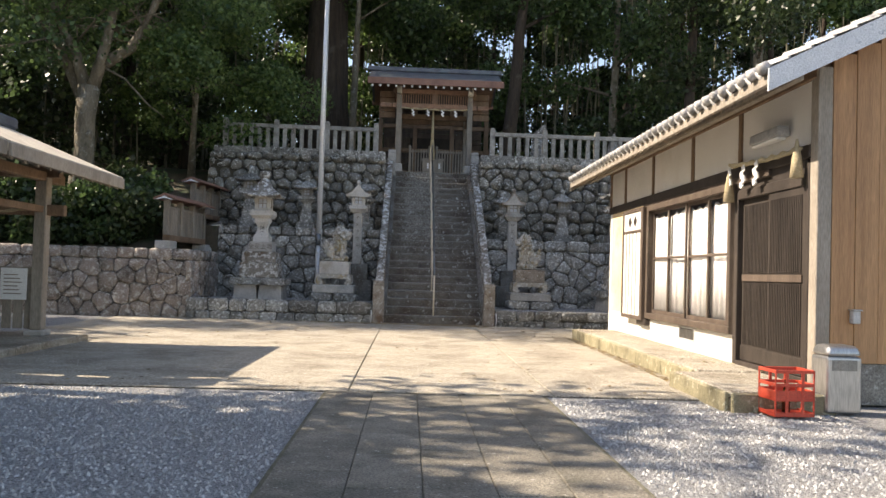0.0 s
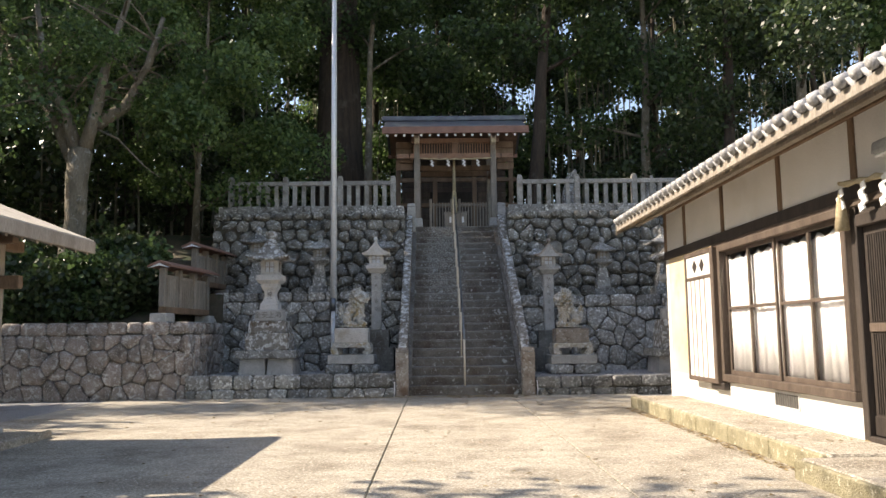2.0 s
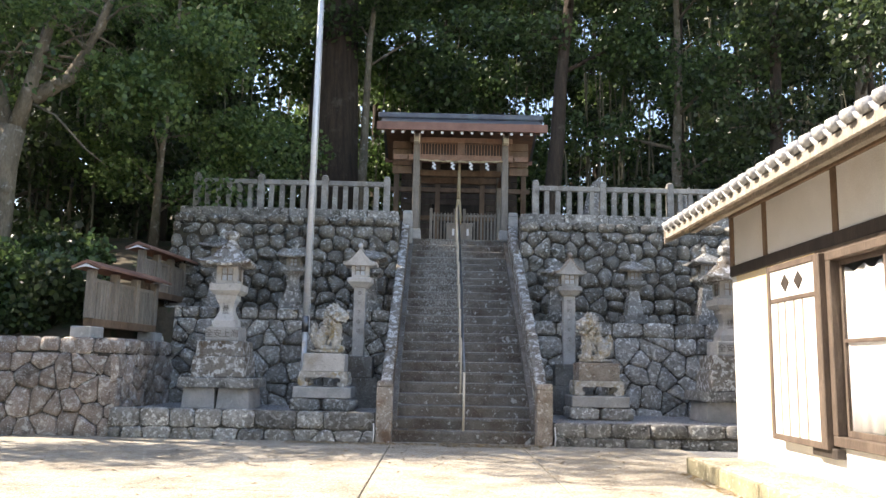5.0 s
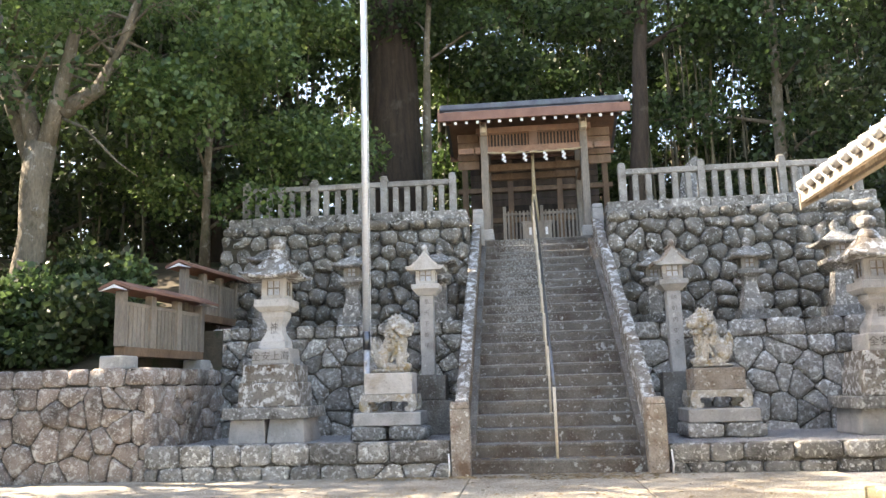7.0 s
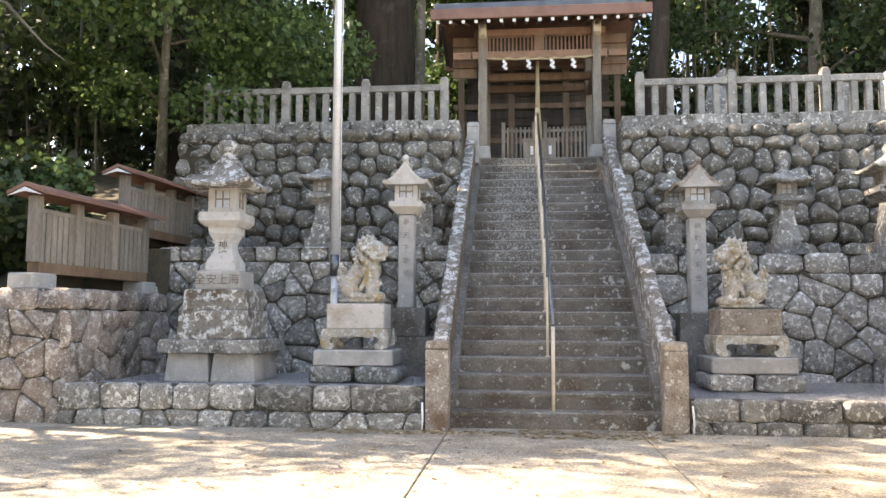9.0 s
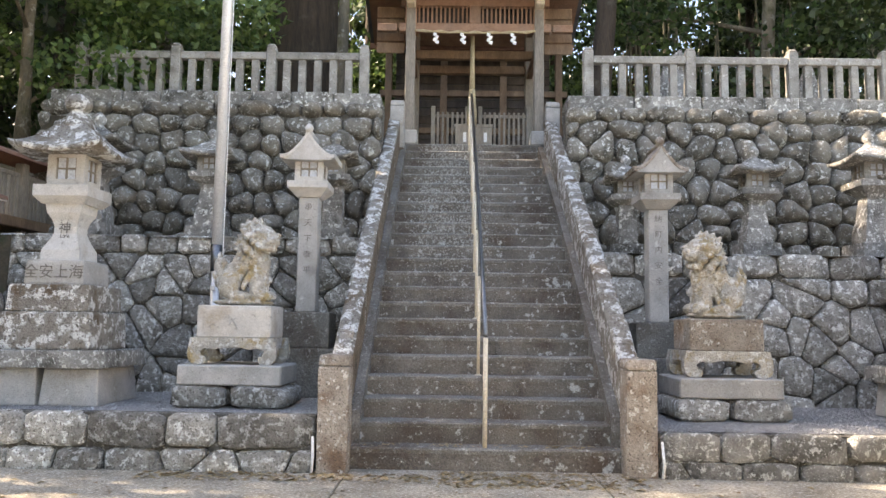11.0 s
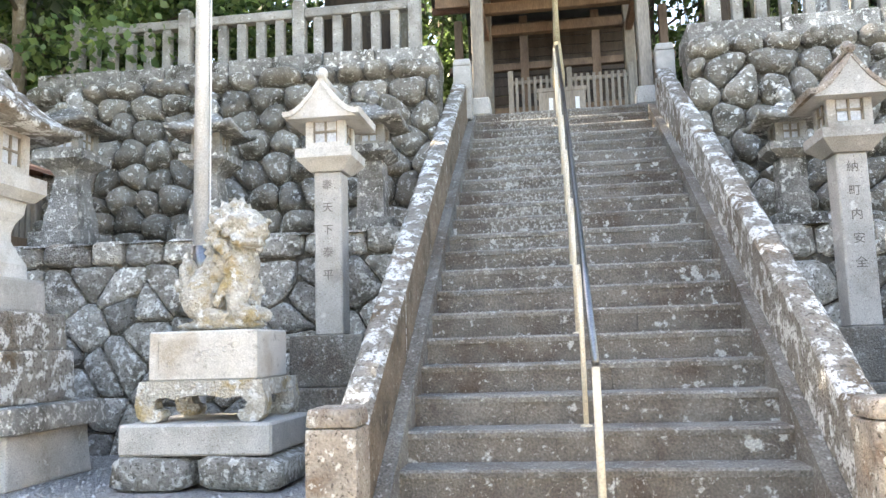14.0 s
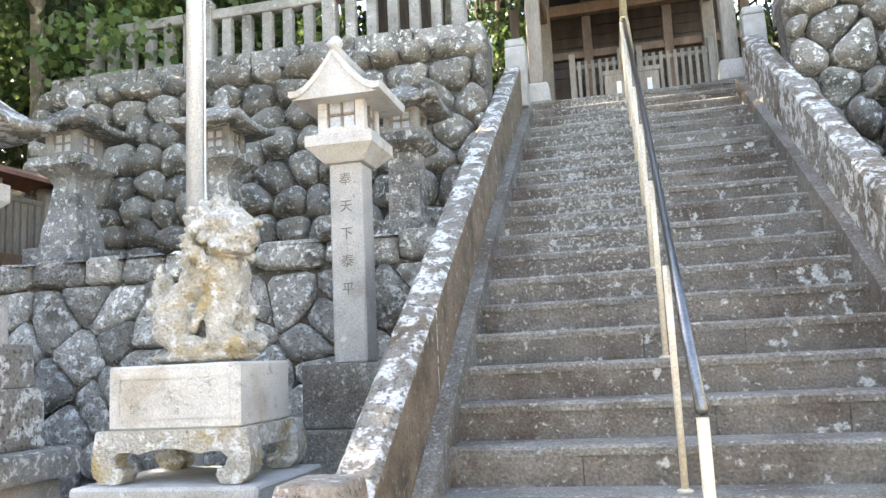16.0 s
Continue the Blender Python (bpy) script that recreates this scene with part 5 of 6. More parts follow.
# trees west of the court that shade the yard
# the last four, beyond x = -18, are unseen and added only to block skylight
for k, (x, y, hgt, cnt, spread, clear) in enumerate(((-8.4, 7.3, 6.5, 16000, 2.6, 0.25), (-8.6, 3.9, 6.5, 14000, 2.6, 0.25), (-11.5, 6.2, 12, 2400, 2.8, 0.5), (-12.5, 1.0, 11, 12000, 3.6, 0.3), (-6.5, 1.2, 9.0, 9000, 3.0, 0.3), (-9.8, 10.0, 12, 1100, 2.4, 0.55), (-12.2, 20.6, 11, 13500, 3.4, 0.3), (-18.5, 2.0, 11, 9000, 4.2, 0.1), (-19.0, 7.5, 11, 9000, 4.2, 0.1), (-18.5, 13.0, 11, 9000, 4.2, 0.1), (-19.5, 18.0, 11, 9000, 4.2, 0.1))):
    tree(x, y, hgt, 0.26, 300 + k, "spreading evergreen tree placed to shade the yard", M_LEAF, cnt, 0.34 if x < -15 else 0.125 if y > 20 else 0.22, None, spread, clear, (0, 0), 11, "trees at the yard edge", 0.0 if y < 20 else None)


# ---- lanterns ----
def inscription(text, size, at, parent, name="carved_character", label="carved dark characters", step=0.0):
    """Carved characters facing -y; with step they run down the stone one by one."""
    for k, ch in enumerate(text if step else [text]):
        cu = bpy.data.curves.new("writing", "FONT")
        cu.body = ch
        cu.size = size
        cu.align_x, cu.align_y = "CENTER", "CENTER"
        cu.extrude = 0.001
        cu.resolution_u = 2
        tmp = new("writing", cu)
        bpy.context.view_layer.update()
        me = bpy.data.meshes.new_from_object(tmp.evaluated_get(bpy.context.evaluated_depsgraph_get()))
        bpy.data.objects.remove(tmp)
        me.materials.clear()
        me.materials.append(M_INK)
        ob = new(name, me)
        ob.parent = parent
        ob.matrix_basis = pose(at[0], at[1], at[2] - k * step, 90, 0, 0)
        tagged(ob, label)


def lantern_roof(bm, half, z, h, lift, neck=0.07, n=8):
    """A square roof with upswept corners and a concave slope."""
    rings = []
    for k in range(n + 1):
        s = k / n
        r = half * (1 - s) + neck * s
        zz = z + h * (s ** 1.5)
        ring = []
        for q in range(4):
            for m in range(4):
                a, b = [(-1, -1), (1, -1), (1, 1), (-1, 1)][q], [(1, -1), (1, 1), (-1, 1), (-1, -1)][q]
                t = m / 4
                x, y = a[0] + (b[0] - a[0]) * t, a[1] + (b[1] - a[1]) * t
                corner = (min(abs(x), abs(y))) ** 2
                ring.append(bm.verts.new((x * r, y * r, zz + lift * corner * (1 - s) ** 2)))
        rings.append(ring)
    low = [bm.verts.new((v.co.x * 0.97, v.co.y * 0.97, v.co.z - 0.05)) for v in rings[0]]
    inner = [bm.verts.new((v.co.x * 0.5, v.co.y * 0.5, z - 0.03)) for v in rings[0]]
    rings = [inner, low] + rings
    for a, b in zip(rings, rings[1:]):
        for i in range(16):
            bm.faces.new((a[i], a[(i + 1) % 16], b[(i + 1) % 16], b[i]))
    bm.faces.new(rings[0][::-1])
    bm.faces.new(rings[-1])


def firebox(parent, half, z0, z1, material, win=0.55):
    w = half * win
    zc, hz = (z0 + z1) / 2, (z1 - z0) * 0.32
    bm = square_rings(bmesh.new(), [(half, half, z0), (half, half, zc - hz), (half, half, zc + hz), (half, half, z1)])
    bm.faces.ensure_lookup_table()
    sides = [f for f in bm.faces if abs(f.normal.z) < 0.5 and abs(f.calc_center_median().z - zc) < 0.01]
    bm.normal_update()
    sides = [f for f in bm.faces if abs(f.normal.z) < 0.5 and abs(f.calc_center_median().z - zc) < 0.01]
    bmesh.ops.inset_individual(bm, faces=sides, thickness=half - w, use_even_offset=True)
    for f in sides:
        out = f.normal.copy()
        for v in f.verts:
            v.co.z = zc + (hz if v.co.z > zc else -hz)
    bmesh.ops.inset_individual(bm, faces=sides, thickness=0.001, depth=-0.034)
    fb = part("firebox", bm, material, parent)
    for face in range(4):
        m = Matrix.Rotation(face * math.pi / 2, 4, "Z")
        bm = blocks(((-w, -half + 0.03, zc - hz), (w, -half + 0.036, zc + hz)), bevel=0)
        bmesh.ops.transform(bm, matrix=m, verts=bm.verts[:])
        part("pane", bm, M_PANE, fb, "pale translucent pane")
        bm = blocks(((-0.008, -half + 0.012, zc - hz), (0.008, -half + 0.028, zc + hz)), ((-w, -half + 0.012, zc - 0.008), (w, -half + 0.028, zc + 0.008)), ((-w, -half + 0.012, zc - hz), (-w + 0.012, -half + 0.028, zc + hz)), ((w - 0.012, -half + 0.012, zc - hz), (w, -half + 0.028, zc + hz)), bevel=0)
        bmesh.ops.transform(bm, matrix=m, verts=bm.verts[:])
        part("lattice", bm, M_GREYWOOD, fb, "thin wooden window lattice")
    return fb


M_PANE = mat("pale_pane", ((0.5, 0.53, 0.57), (0.62, 0.65, 0.69)), 0.12, 6, 60, 0.02)


def finial(bm, z, s):
    lathe(bm, [(0.9 * s, z), (1.15 * s, z + 0.35 * s), (0.8 * s, z + 0.8 * s), (0.62 * s, z + 1.0 * s), (1.02 * s, z + 1.5 * s), (1.0 * s, z + 2.0 * s), (0.62 * s, z + 2.6 * s), (0.12 * s, z + 3.0 * s)], 12)


def big_lantern(at, stone, words="全安上海"):
    L = thing("stone_lantern", "tall pale stone lantern on stepped lichened blocks", "stone lantern", "tall lanterns on the terrace", at)
    for x in (-0.3, 0.3):
        bm = bmesh.new()
        block(bm, (x - 0.29, -0.47, 0), (x + 0.29, 0.47, 0.36), 0.02, 0.03, 2)
        part("plinth_block", bm, M_GRANITE, L)
    for name, w, d, z0, z1, m in (("slab", 0.66, 0.55, 0.36, 0.53, M_RUBBLE), ("tier", 0.46, 0.44, 0.53, 0.9, M_LICHEN), ("tier", 0.41, 0.4, 0.9, 1.17, M_LICHEN), ("tier", 0.3, 0.3, 1.17, 1.42, M_GRANITE)):
        bm = bmesh.new()
        block(bm, (-w, -d, z0), (w, d, z1), 0.025, 0.012, 2)
        part(name, bm, m, L)
    bm = square_rings(bmesh.new(), [(0.2, 0.2, 1.42), (0.195, 0.195, 1.53), (0.15, 0.15, 1.62), (0.118, 0.118, 1.7), (0.115, 0.115, 1.77), (0.135, 0.135, 1.84), (0.175, 0.175, 1.91), (0.185, 0.185, 2.0)])
    part("body", bm, stone, L, "pale waisted shaft")
    bm = square_rings(bmesh.new(), [(0.22, 0.22, 2.0), (0.28, 0.28, 2.07), (0.28, 0.28, 2.18), (0.24, 0.24, 2.19)])
    part("platform", bm, stone, L)
    firebox(L, 0.19, 2.19, 2.54, stone)
    bm = bmesh.new()
    lantern_roof(bm, 0.47, 2.54, 0.3, 0.07, 0.15)
    part("roof", bm, M_LICHEN, L, "lichen-crusted upswept roof", True)
    bm = bmesh.new()
    lathe(bm, [(0.175, 2.81), (0.17, 2.86), (0.12, 2.94), (0.082, 2.99), (0.085, 3.01), (0.125, 3.03), (0.136, 3.08), (0.134, 3.13), (0.11, 3.17), (0.03, 3.185)], 14)
    part("finial", bm, M_LICHEN, L, "bell-shaped neck with a round knob", True)
    inscription("御神燈", 0.13, (0, -0.135, 1.88), L, "carved_character", "carved dark characters", 0.13)
    inscription(words, 0.15, (0, -0.304, 1.29), L)
    return L


big_lantern((-3.66, 20.95, 0.42), M_PALE)
# darker stone than its twin: the shade it stands in is put into the colour
big_lantern((5.42, 21.0, 0.36), M_GRANITE)


def gable_roof(half, deep, z, h, thick):
    """A small gabled stone roof with concave slopes; its gable faces the front."""
    up = []
    for k in range(13):
        t = abs(k - 6) / 6
        up.append((half * (k - 6) / 6, z + h * (1 - t) ** 1.7 + 0.025 * t ** 6))
    bm = bmesh.new()
    rings = []
    for q, y in enumerate((-deep, -deep + 0.02, 0.0, deep - 0.02, deep)):
        k = 0.985 if q in (0, 4) else 1.0
        outer = [bm.verts.new((x * k, y, zz - (0.006 if q in (0, 4) else 0))) for x, zz in up]
        inner = [bm.verts.new((x * 0.97, y, zz - thick)) for x, zz in up[::-1]]
        rings.append(outer + inner)
    n = len(rings[0])
    for a, b in zip(rings, rings[1:]):
        for i in range(n):
            bm.faces.new((a[i], a[(i + 1) % n], b[(i + 1) % n], b[i]))
    for ring, flip in ((rings[0], 1), (rings[-1], -1)):
        for i in range(12):
            quad = (ring[i], ring[i + 1], ring[n - 2 - i], ring[n - 1 - i])
            bm.faces.new(quad[::-flip])
    bmesh.ops.recalc_face_normals(bm, faces=bm.faces[:])
    return bm


def post_lantern(at, text, label, stone, roof_stone):
    L = thing("post_lantern", label, "stone lantern", "slender post lanterns", at)
    bm = bmesh.new()
    block(bm, (-0.42, -0.3, 0), (0.42, 0.42, 0.55), 0.02, 0, 2)
    part("lower_base", bm, M_STEP, L)
    bm = bmesh.new()
    block(bm, (-0.3, -0.22, 0.551), (0.3, 0.3, 0.96), 0.02, 0, 2)
    part("base", bm, M_STEP, L)
    bm = bmesh.new()
    block(bm, (-0.115, -0.115, 0.96), (0.115, 0.115, 2.3), 0.012)
    part("post", bm, M_GRANITE, L, "square inscribed granite post")
    bm = square_rings(bmesh.new(), [(0.14, 0.14, 2.3), (0.225, 0.225, 2.39), (0.235, 0.235, 2.4), (0.235, 0.235, 2.475), (0.19, 0.19, 2.485)])
    part("platform", bm, stone, L)
    firebox(L, 0.165, 2.485, 2.77, stone, 0.62)
    part("roof", gable_roof(0.325, 0.3, 2.755, 0.3, 0.05), roof_stone, L, "concave gabled stone roof")
    part("pediment", prism(bmesh.new(), [(x, -0.287, 2.708 + 0.3 * (1 - abs(x) / 0.325) ** 1.7) for x in (0.3, 0.24, 0.18, 0.12, 0.06, 0.0, -0.06, -0.12, -0.18, -0.24, -0.3)], (0, 1, 0), 0.574), stone, L)
    part("ridge", tube(bmesh.new(), [(0, -0.31, 3.065), (0, -0.1, 3.055), (0, 0.1, 3.055), (0, 0.31, 3.065)], 0.032, 8), roof_stone, L, "", True)
    bm = lathe(bmesh.new(), [(0.04, 3.06), (0.052, 3.1), (0.035, 3.135), (0.01, 3.15)], 8, (0, -0.22))
    part("finial", bm, roof_stone, L, "", True)
    inscription(text, 0.092, (0, -0.117, 2.18), L, "carved_character", "carved dark characters", 0.185)
    return L


post_lantern((-1.39, 22.08, 0.42), "奉天下泰平", "slender pale lantern on an inscribed stone post", M_PALE, M_PALE)
post_lantern((2.73, 22.25, 0.36), "納町内安全", "slender weathered lantern on an inscribed stone post", M_GRANITE, M_OCHRE)


def old_lantern(at, h, label, flare=0.2):
    """A small moss-grey lantern with a flared foot."""
    L = thing("old_stone_lantern", label, "stone lantern", "old lanterns on the ledge", at)
    s = h / 1.5
    bm = bmesh.new()
    block(bm, (-0.25 * s, -0.25 * s, 0), (0.25 * s, 0.25 * s, 0.2 * s), 0.02, 0.01, 2)
    part("base", bm, M_RUBBLE, L)
    bm = square_rings(bmesh.new(), [(0.13 * s, 0.13 * s, 0.2 * s), (0.12 * s, 0.12 * s, 0.76 * s)] if not flare else [(0.165 * s, 0.165 * s, 0.2 * s), (0.155 * s, 0.155 * s, 0.34 * s), (0.125 * s, 0.125 * s, 0.48 * s), (0.11 * s, 0.11 * s, 0.62 * s), (0.1 * s, 0.1 * s, 0.7 * s), (0.13 * s, 0.13 * s, 0.76 * s)])
    part("shaft", bm, M_RUBBLE, L)
    bm = square_rings(bmesh.new(), [(0.14 * s, 0.14 * s, 0.76 * s), (0.23 * s, 0.23 * s, 0.83 * s), (0.23 * s, 0.23 * s, 0.9 * s), (0.19 * s, 0.19 * s, 0.91 * s)])
    part("platform", bm, M_RUBBLE, L)
    firebox(L, 0.145 * s, 0.91 * s, 1.13 * s, M_FENCE)
    bm = bmesh.new()
    lantern_roof(bm, 0.34 * s, 1.14 * s, 0.17 * s, 0.05, 0.09)
    part("roof", bm, M_RUBBLE, L, "lichened stone roof", True)
    bm = bmesh.new()
    finial(bm, 1.28 * s, 0.075 * s)
    part("finial", bm, M_RUBBLE, L, "", True)
    return L


old_lantern((-4.45, 23.15, 2.28), 1.75, "large mossy old stone lantern on the ledge")
old_lantern((-2.87, 23.0, 2.28), 1.5, "small weathered old stone lantern on the ledge")
old_lantern((-1.27, 23.1, 2.28), 1.5, "small grey old stone lantern on the ledge", 0)
old_lantern((2.6, 23.25, 2.16), 1.4, "small grey old stone lantern on the ledge", 0)
old_lantern((4.22, 23.05, 2.16), 1.5, "squat weathered old stone lantern on the ledge")
old_lantern((5.8, 23.15, 2.16), 1.75, "large mossy old stone lantern on the ledge")


# ---- guardian lions ----
def lion(at, side, mouth_open, label):
    """A seated guardian lion carved in stone, one mesh; it looks to side * x and a little to the stairs' foot."""
    bm = bmesh.new()
    rnd = random.Random(12 if side > 0 else 13)

    def lump(x, y, z, rx, ry, rz):
        made = bmesh.ops.create_icosphere(bm, subdivisions=2, radius=1.0)["verts"]
        for v in made:
            v.co = Vector((side * (x + 0.055 * min(1.0, max(0.0, (z - 0.4) / 0.15))) + v.co.x * rx, y + v.co.y * ry, z + v.co.z * rz))

    for spec in ((-0.01, 0, 0.035, 0.31, 0.2, 0.04), (-0.13, -0.09, 0.2, 0.125, 0.1, 0.135), (-0.13, 0.09, 0.2, 0.125, 0.1, 0.135), (-0.1, 0, 0.3, 0.14, 0.14, 0.13),
                 (0.0, 0, 0.39, 0.15, 0.15, 0.13), (0.09, -0.01, 0.43, 0.15, 0.165, 0.16), (0.14, -0.02, 0.36, 0.1, 0.13, 0.1),
                 (-0.03, -0.13, 0.095, 0.12, 0.06, 0.05), (-0.03, 0.13, 0.095, 0.12, 0.06, 0.05), (0.14, -0.11, 0.22, 0.078, 0.075, 0.2), (0.14, 0.11, 0.22, 0.078, 0.075, 0.2),
                 (0.19, -0.12, 0.1, 0.1, 0.078, 0.06), (0.19, 0.12, 0.1, 0.1, 0.078, 0.06), (0.26, -0.15, 0.085, 0.03, 0.028, 0.035), (0.27, -0.11, 0.085, 0.03, 0.028, 0.035),
                 (0.1, -0.05, 0.645, 0.165, 0.165, 0.145), (0.21, -0.12, 0.605, 0.1, 0.105, 0.055), (0.195, -0.12, 0.5 if mouth_open else 0.545, 0.088, 0.095, 0.035),
                 (0.275, -0.17, 0.635, 0.042, 0.048, 0.036), (0.15, -0.2, 0.685, 0.06, 0.03, 0.026), (0.25, -0.05, 0.685, 0.05, 0.045, 0.026), (0.17, -0.205, 0.652, 0.026, 0.02, 0.02),
                 (0.02, -0.2, 0.67, 0.06, 0.03, 0.035), (0.14, 0.12, 0.68, 0.05, 0.035, 0.035), (0.12, -0.16, 0.56, 0.05, 0.045, 0.05),
                 (-0.25, 0.0, 0.27, 0.06, 0.08, 0.12), (-0.28, 0.02, 0.38, 0.045, 0.06, 0.1), (-0.22, -0.02, 0.38, 0.04, 0.05, 0.09), (-0.29, 0.0, 0.47, 0.025, 0.035, 0.06)):
        lump(*spec)
    # rows of mane curls, each with a raised heart
    turns = 78
    for k in range(turns):
        b = 1 - 2 * (k + 0.5) / turns
        a = k * 2.39996
        w = math.sqrt(1 - b * b)
        d = Vector((w * math.cos(a), w * math.sin(a), b))
        if d.x > 0.42 or b < -0.85:
            continue
        r = 0.038 + 0.008 * math.sin(k * 1.7)
        x, y, z = 0.05 + 0.165 * d.x, -0.02 + 0.2 * d.y, 0.59 + 0.225 * d.z
        lump(x, y, z, r, r, r)
        lump(x + d.x * r, y + d.y * r, z + d.z * r, r * 0.42, r * 0.42, r * 0.42)
    for k in range(5):
        lump(0.1 + 0.03 * k, -0.15 + 0.012 * k, 0.4 - 0.035 * k, 0.034, 0.03, 0.034)
        lump(0.1 + 0.03 * k, 0.15 - 0.012 * k, 0.4 - 0.035 * k, 0.034, 0.03, 0.034)
        lump(0.08 - 0.015 * k, -0.16, 0.3 - 0.03 * k, 0.026, 0.026, 0.034)
    for k in range(12):
        lump(-0.26 + rnd.uniform(-0.04, 0.05), rnd.uniform(-0.08, 0.08), rnd.uniform(0.2, 0.46), 0.024, 0.024, 0.045)
    ob = part("guardian_lion", bm, M_LIONSTONE, None, "", True)
    ob.matrix_basis = pose(*at) @ Matrix.Diagonal((1.02, 1.02, 1.06, 1))
    rm = ob.modifiers.new("carve", "REMESH")
    rm.mode, rm.voxel_size, rm.use_smooth_shade = "VOXEL", 0.009, True
    tex = bpy.data.textures.new("chisel", "CLOUDS")
    tex.noise_scale = 0.035
    dp = ob.modifiers.new("wear", "DISPLACE")
    dp.texture, dp.strength, dp.mid_level = tex, 0.012, 0.5
    tagged(ob, label, "statue", "guardian lion statues")
    return ob


M_LIONSTONE = mat("lion_stone", ((0.38, 0.35, 0.29), (0.6, 0.57, 0.505)), 0.95, 9.0, 60, 0.9, ((0.7, 0.69, 0.65), 14.0, 0.53, 0.6), ((0.44, 0.34, 0.18), 5.0, 0.5, 0.66), depth=0.03, speck=((0.17, 0.145, 0.1), 40.0, 0.6, 0.68))


def pedestal(at, side, material, label):
    P = thing("lion_pedestal", label, "pedestal", "pedestals of the guardian lions", at)
    rnd = random.Random(3 + side)
    for x0, x1 in ((-0.56, -0.02), (0.0, 0.58)):
        poly = [(x0, 0), (x1, 0), (x1 + 0.01, 0.2), (x0 + 0.01, 0.22)]
        bm, (cx, cy) = stone_mesh(poly, rnd, 0.01, 0.05, 1, 0.7)
        for v in bm.verts:
            v.co = Vector((v.co.x + cx, -0.37 - v.co.z, v.co.y + cy))
        part("foot_stone", bm, M_POLYGON, P, "rough foot stone", True)
    bm = bmesh.new()
    block(bm, (-0.505, -0.38, 0.215), (0.505, 0.42, 0.41), 0.015)
    part("slab", bm, M_GRANITE, P)
    # legged table with scalloped openings
    bm = bmesh.new()
    half = [(0.0, 0.592), (0.09, 0.585), (0.17, 0.565), (0.22, 0.578), (0.28, 0.575), (0.315, 0.545), (0.3, 0.505), (0.262, 0.495), (0.25, 0.465), (0.275, 0.425), (0.33, 0.42), (0.385, 0.425), (0.425, 0.465), (0.437, 0.53), (0.428, 0.6), (0.41, 0.68)]
    outline = half + [(-x, z) for x, z in half[::-1] if x > 0]
    pts = [(x, -0.3, z - 0.008) for x, z in outline]
    for y in (-0.3, 0.24):
        part("scalloped_apron", prism(bmesh.new(), [(x, y, z) for x, _, z in pts], (0, 1, 0), 0.12), M_LIONSTONE, P, "scalloped stone apron with scrolled legs")
    block(bm, (-0.4, -0.182, 0.57), (0.4, 0.242, 0.671), 0)
    part("table_core", bm, M_LIONSTONE, P)
    bm = bmesh.new()
    block(bm, (-0.365, -0.27, 0.672), (0.365, 0.3, 0.99), 0.012)
    part("block", bm, material, P)
    bm = bmesh.new()
    for lo, hi in (((-0.31, -0.276, 0.725), (0.31, -0.271, 0.74)), ((-0.31, -0.276, 0.925), (0.31, -0.271, 0.94)), ((-0.31, -0.276, 0.74), (-0.295, -0.271, 0.925)), ((0.295, -0.276, 0.74), (0.31, -0.271, 0.925))):
        block(bm, lo, hi, 0)
    part("panel_border", bm, material, P, "raised border of the carved panel")
    r2 = random.Random(2)
    for _ in range(14):
        x, z = r2.uniform(-0.24, 0.24), r2.uniform(0.77, 0.9)
        bm = bmesh.new()
        tube(bm, [(x + 0.035 * math.cos(a) * (1 - a / 9), -0.2705, z + 0.03 * math.sin(a) * (1 - a / 9)) for a in (q * 0.8 for q in range(7))], 0.006, 5)
        part("scroll_relief", bm, material, P)
    return P


pedestal((-1.84, 20.9, 0.42), 1, M_PALE, "carved stone lion pedestal on a pale slab")
pedestal((3.02, 21.0, 0.36), -1, M_OCHRE, "carved reddish stone lion pedestal on a slab")
lion((-1.815, 20.91, 1.408), 1, False, "weathered ochre stone guardian lion seated on its pedestal")
lion((3.0, 21.01, 1.348), -1, True, "weathered stone guardian lion with open mouth on its pedestal")

# ---- flagpole ----
pole = thing("flagpole", "tall bare galvanised steel flagpole behind the pedestal", "flagpole", at=(-2.38, 21.75, 0.4))
part("lower_tube", tube(bmesh.new(), [(0, 0, 0), (0, 0, 1.45)], 0.05, 14), M_STEEL, pole, "", True)
part("collar", tube(bmesh.new(), [(0, 0, 1.42), (0, 0, 1.72)], 0.066, 14), M_RAIL, pole, "dark collar", True)
part("upper_tube", tube(bmesh.new(), [(0, 0, 1.72), (0, 0, 6.0), (0, 0, 11.5)], [0.062, 0.055, 0.04], 14), M_STEEL, pole, "", True)
part("cord", tube(bmesh.new(), [(0.075, 0, 1.3), (0.07, 0, 6), (0.05, 0, 11.3)], 0.006, 5), M_PAPER, pole)
part("cleat", blocks(((-0.03, -0.09, 1.2), (0.03, -0.05, 1.26))), M_STEEL, pole)


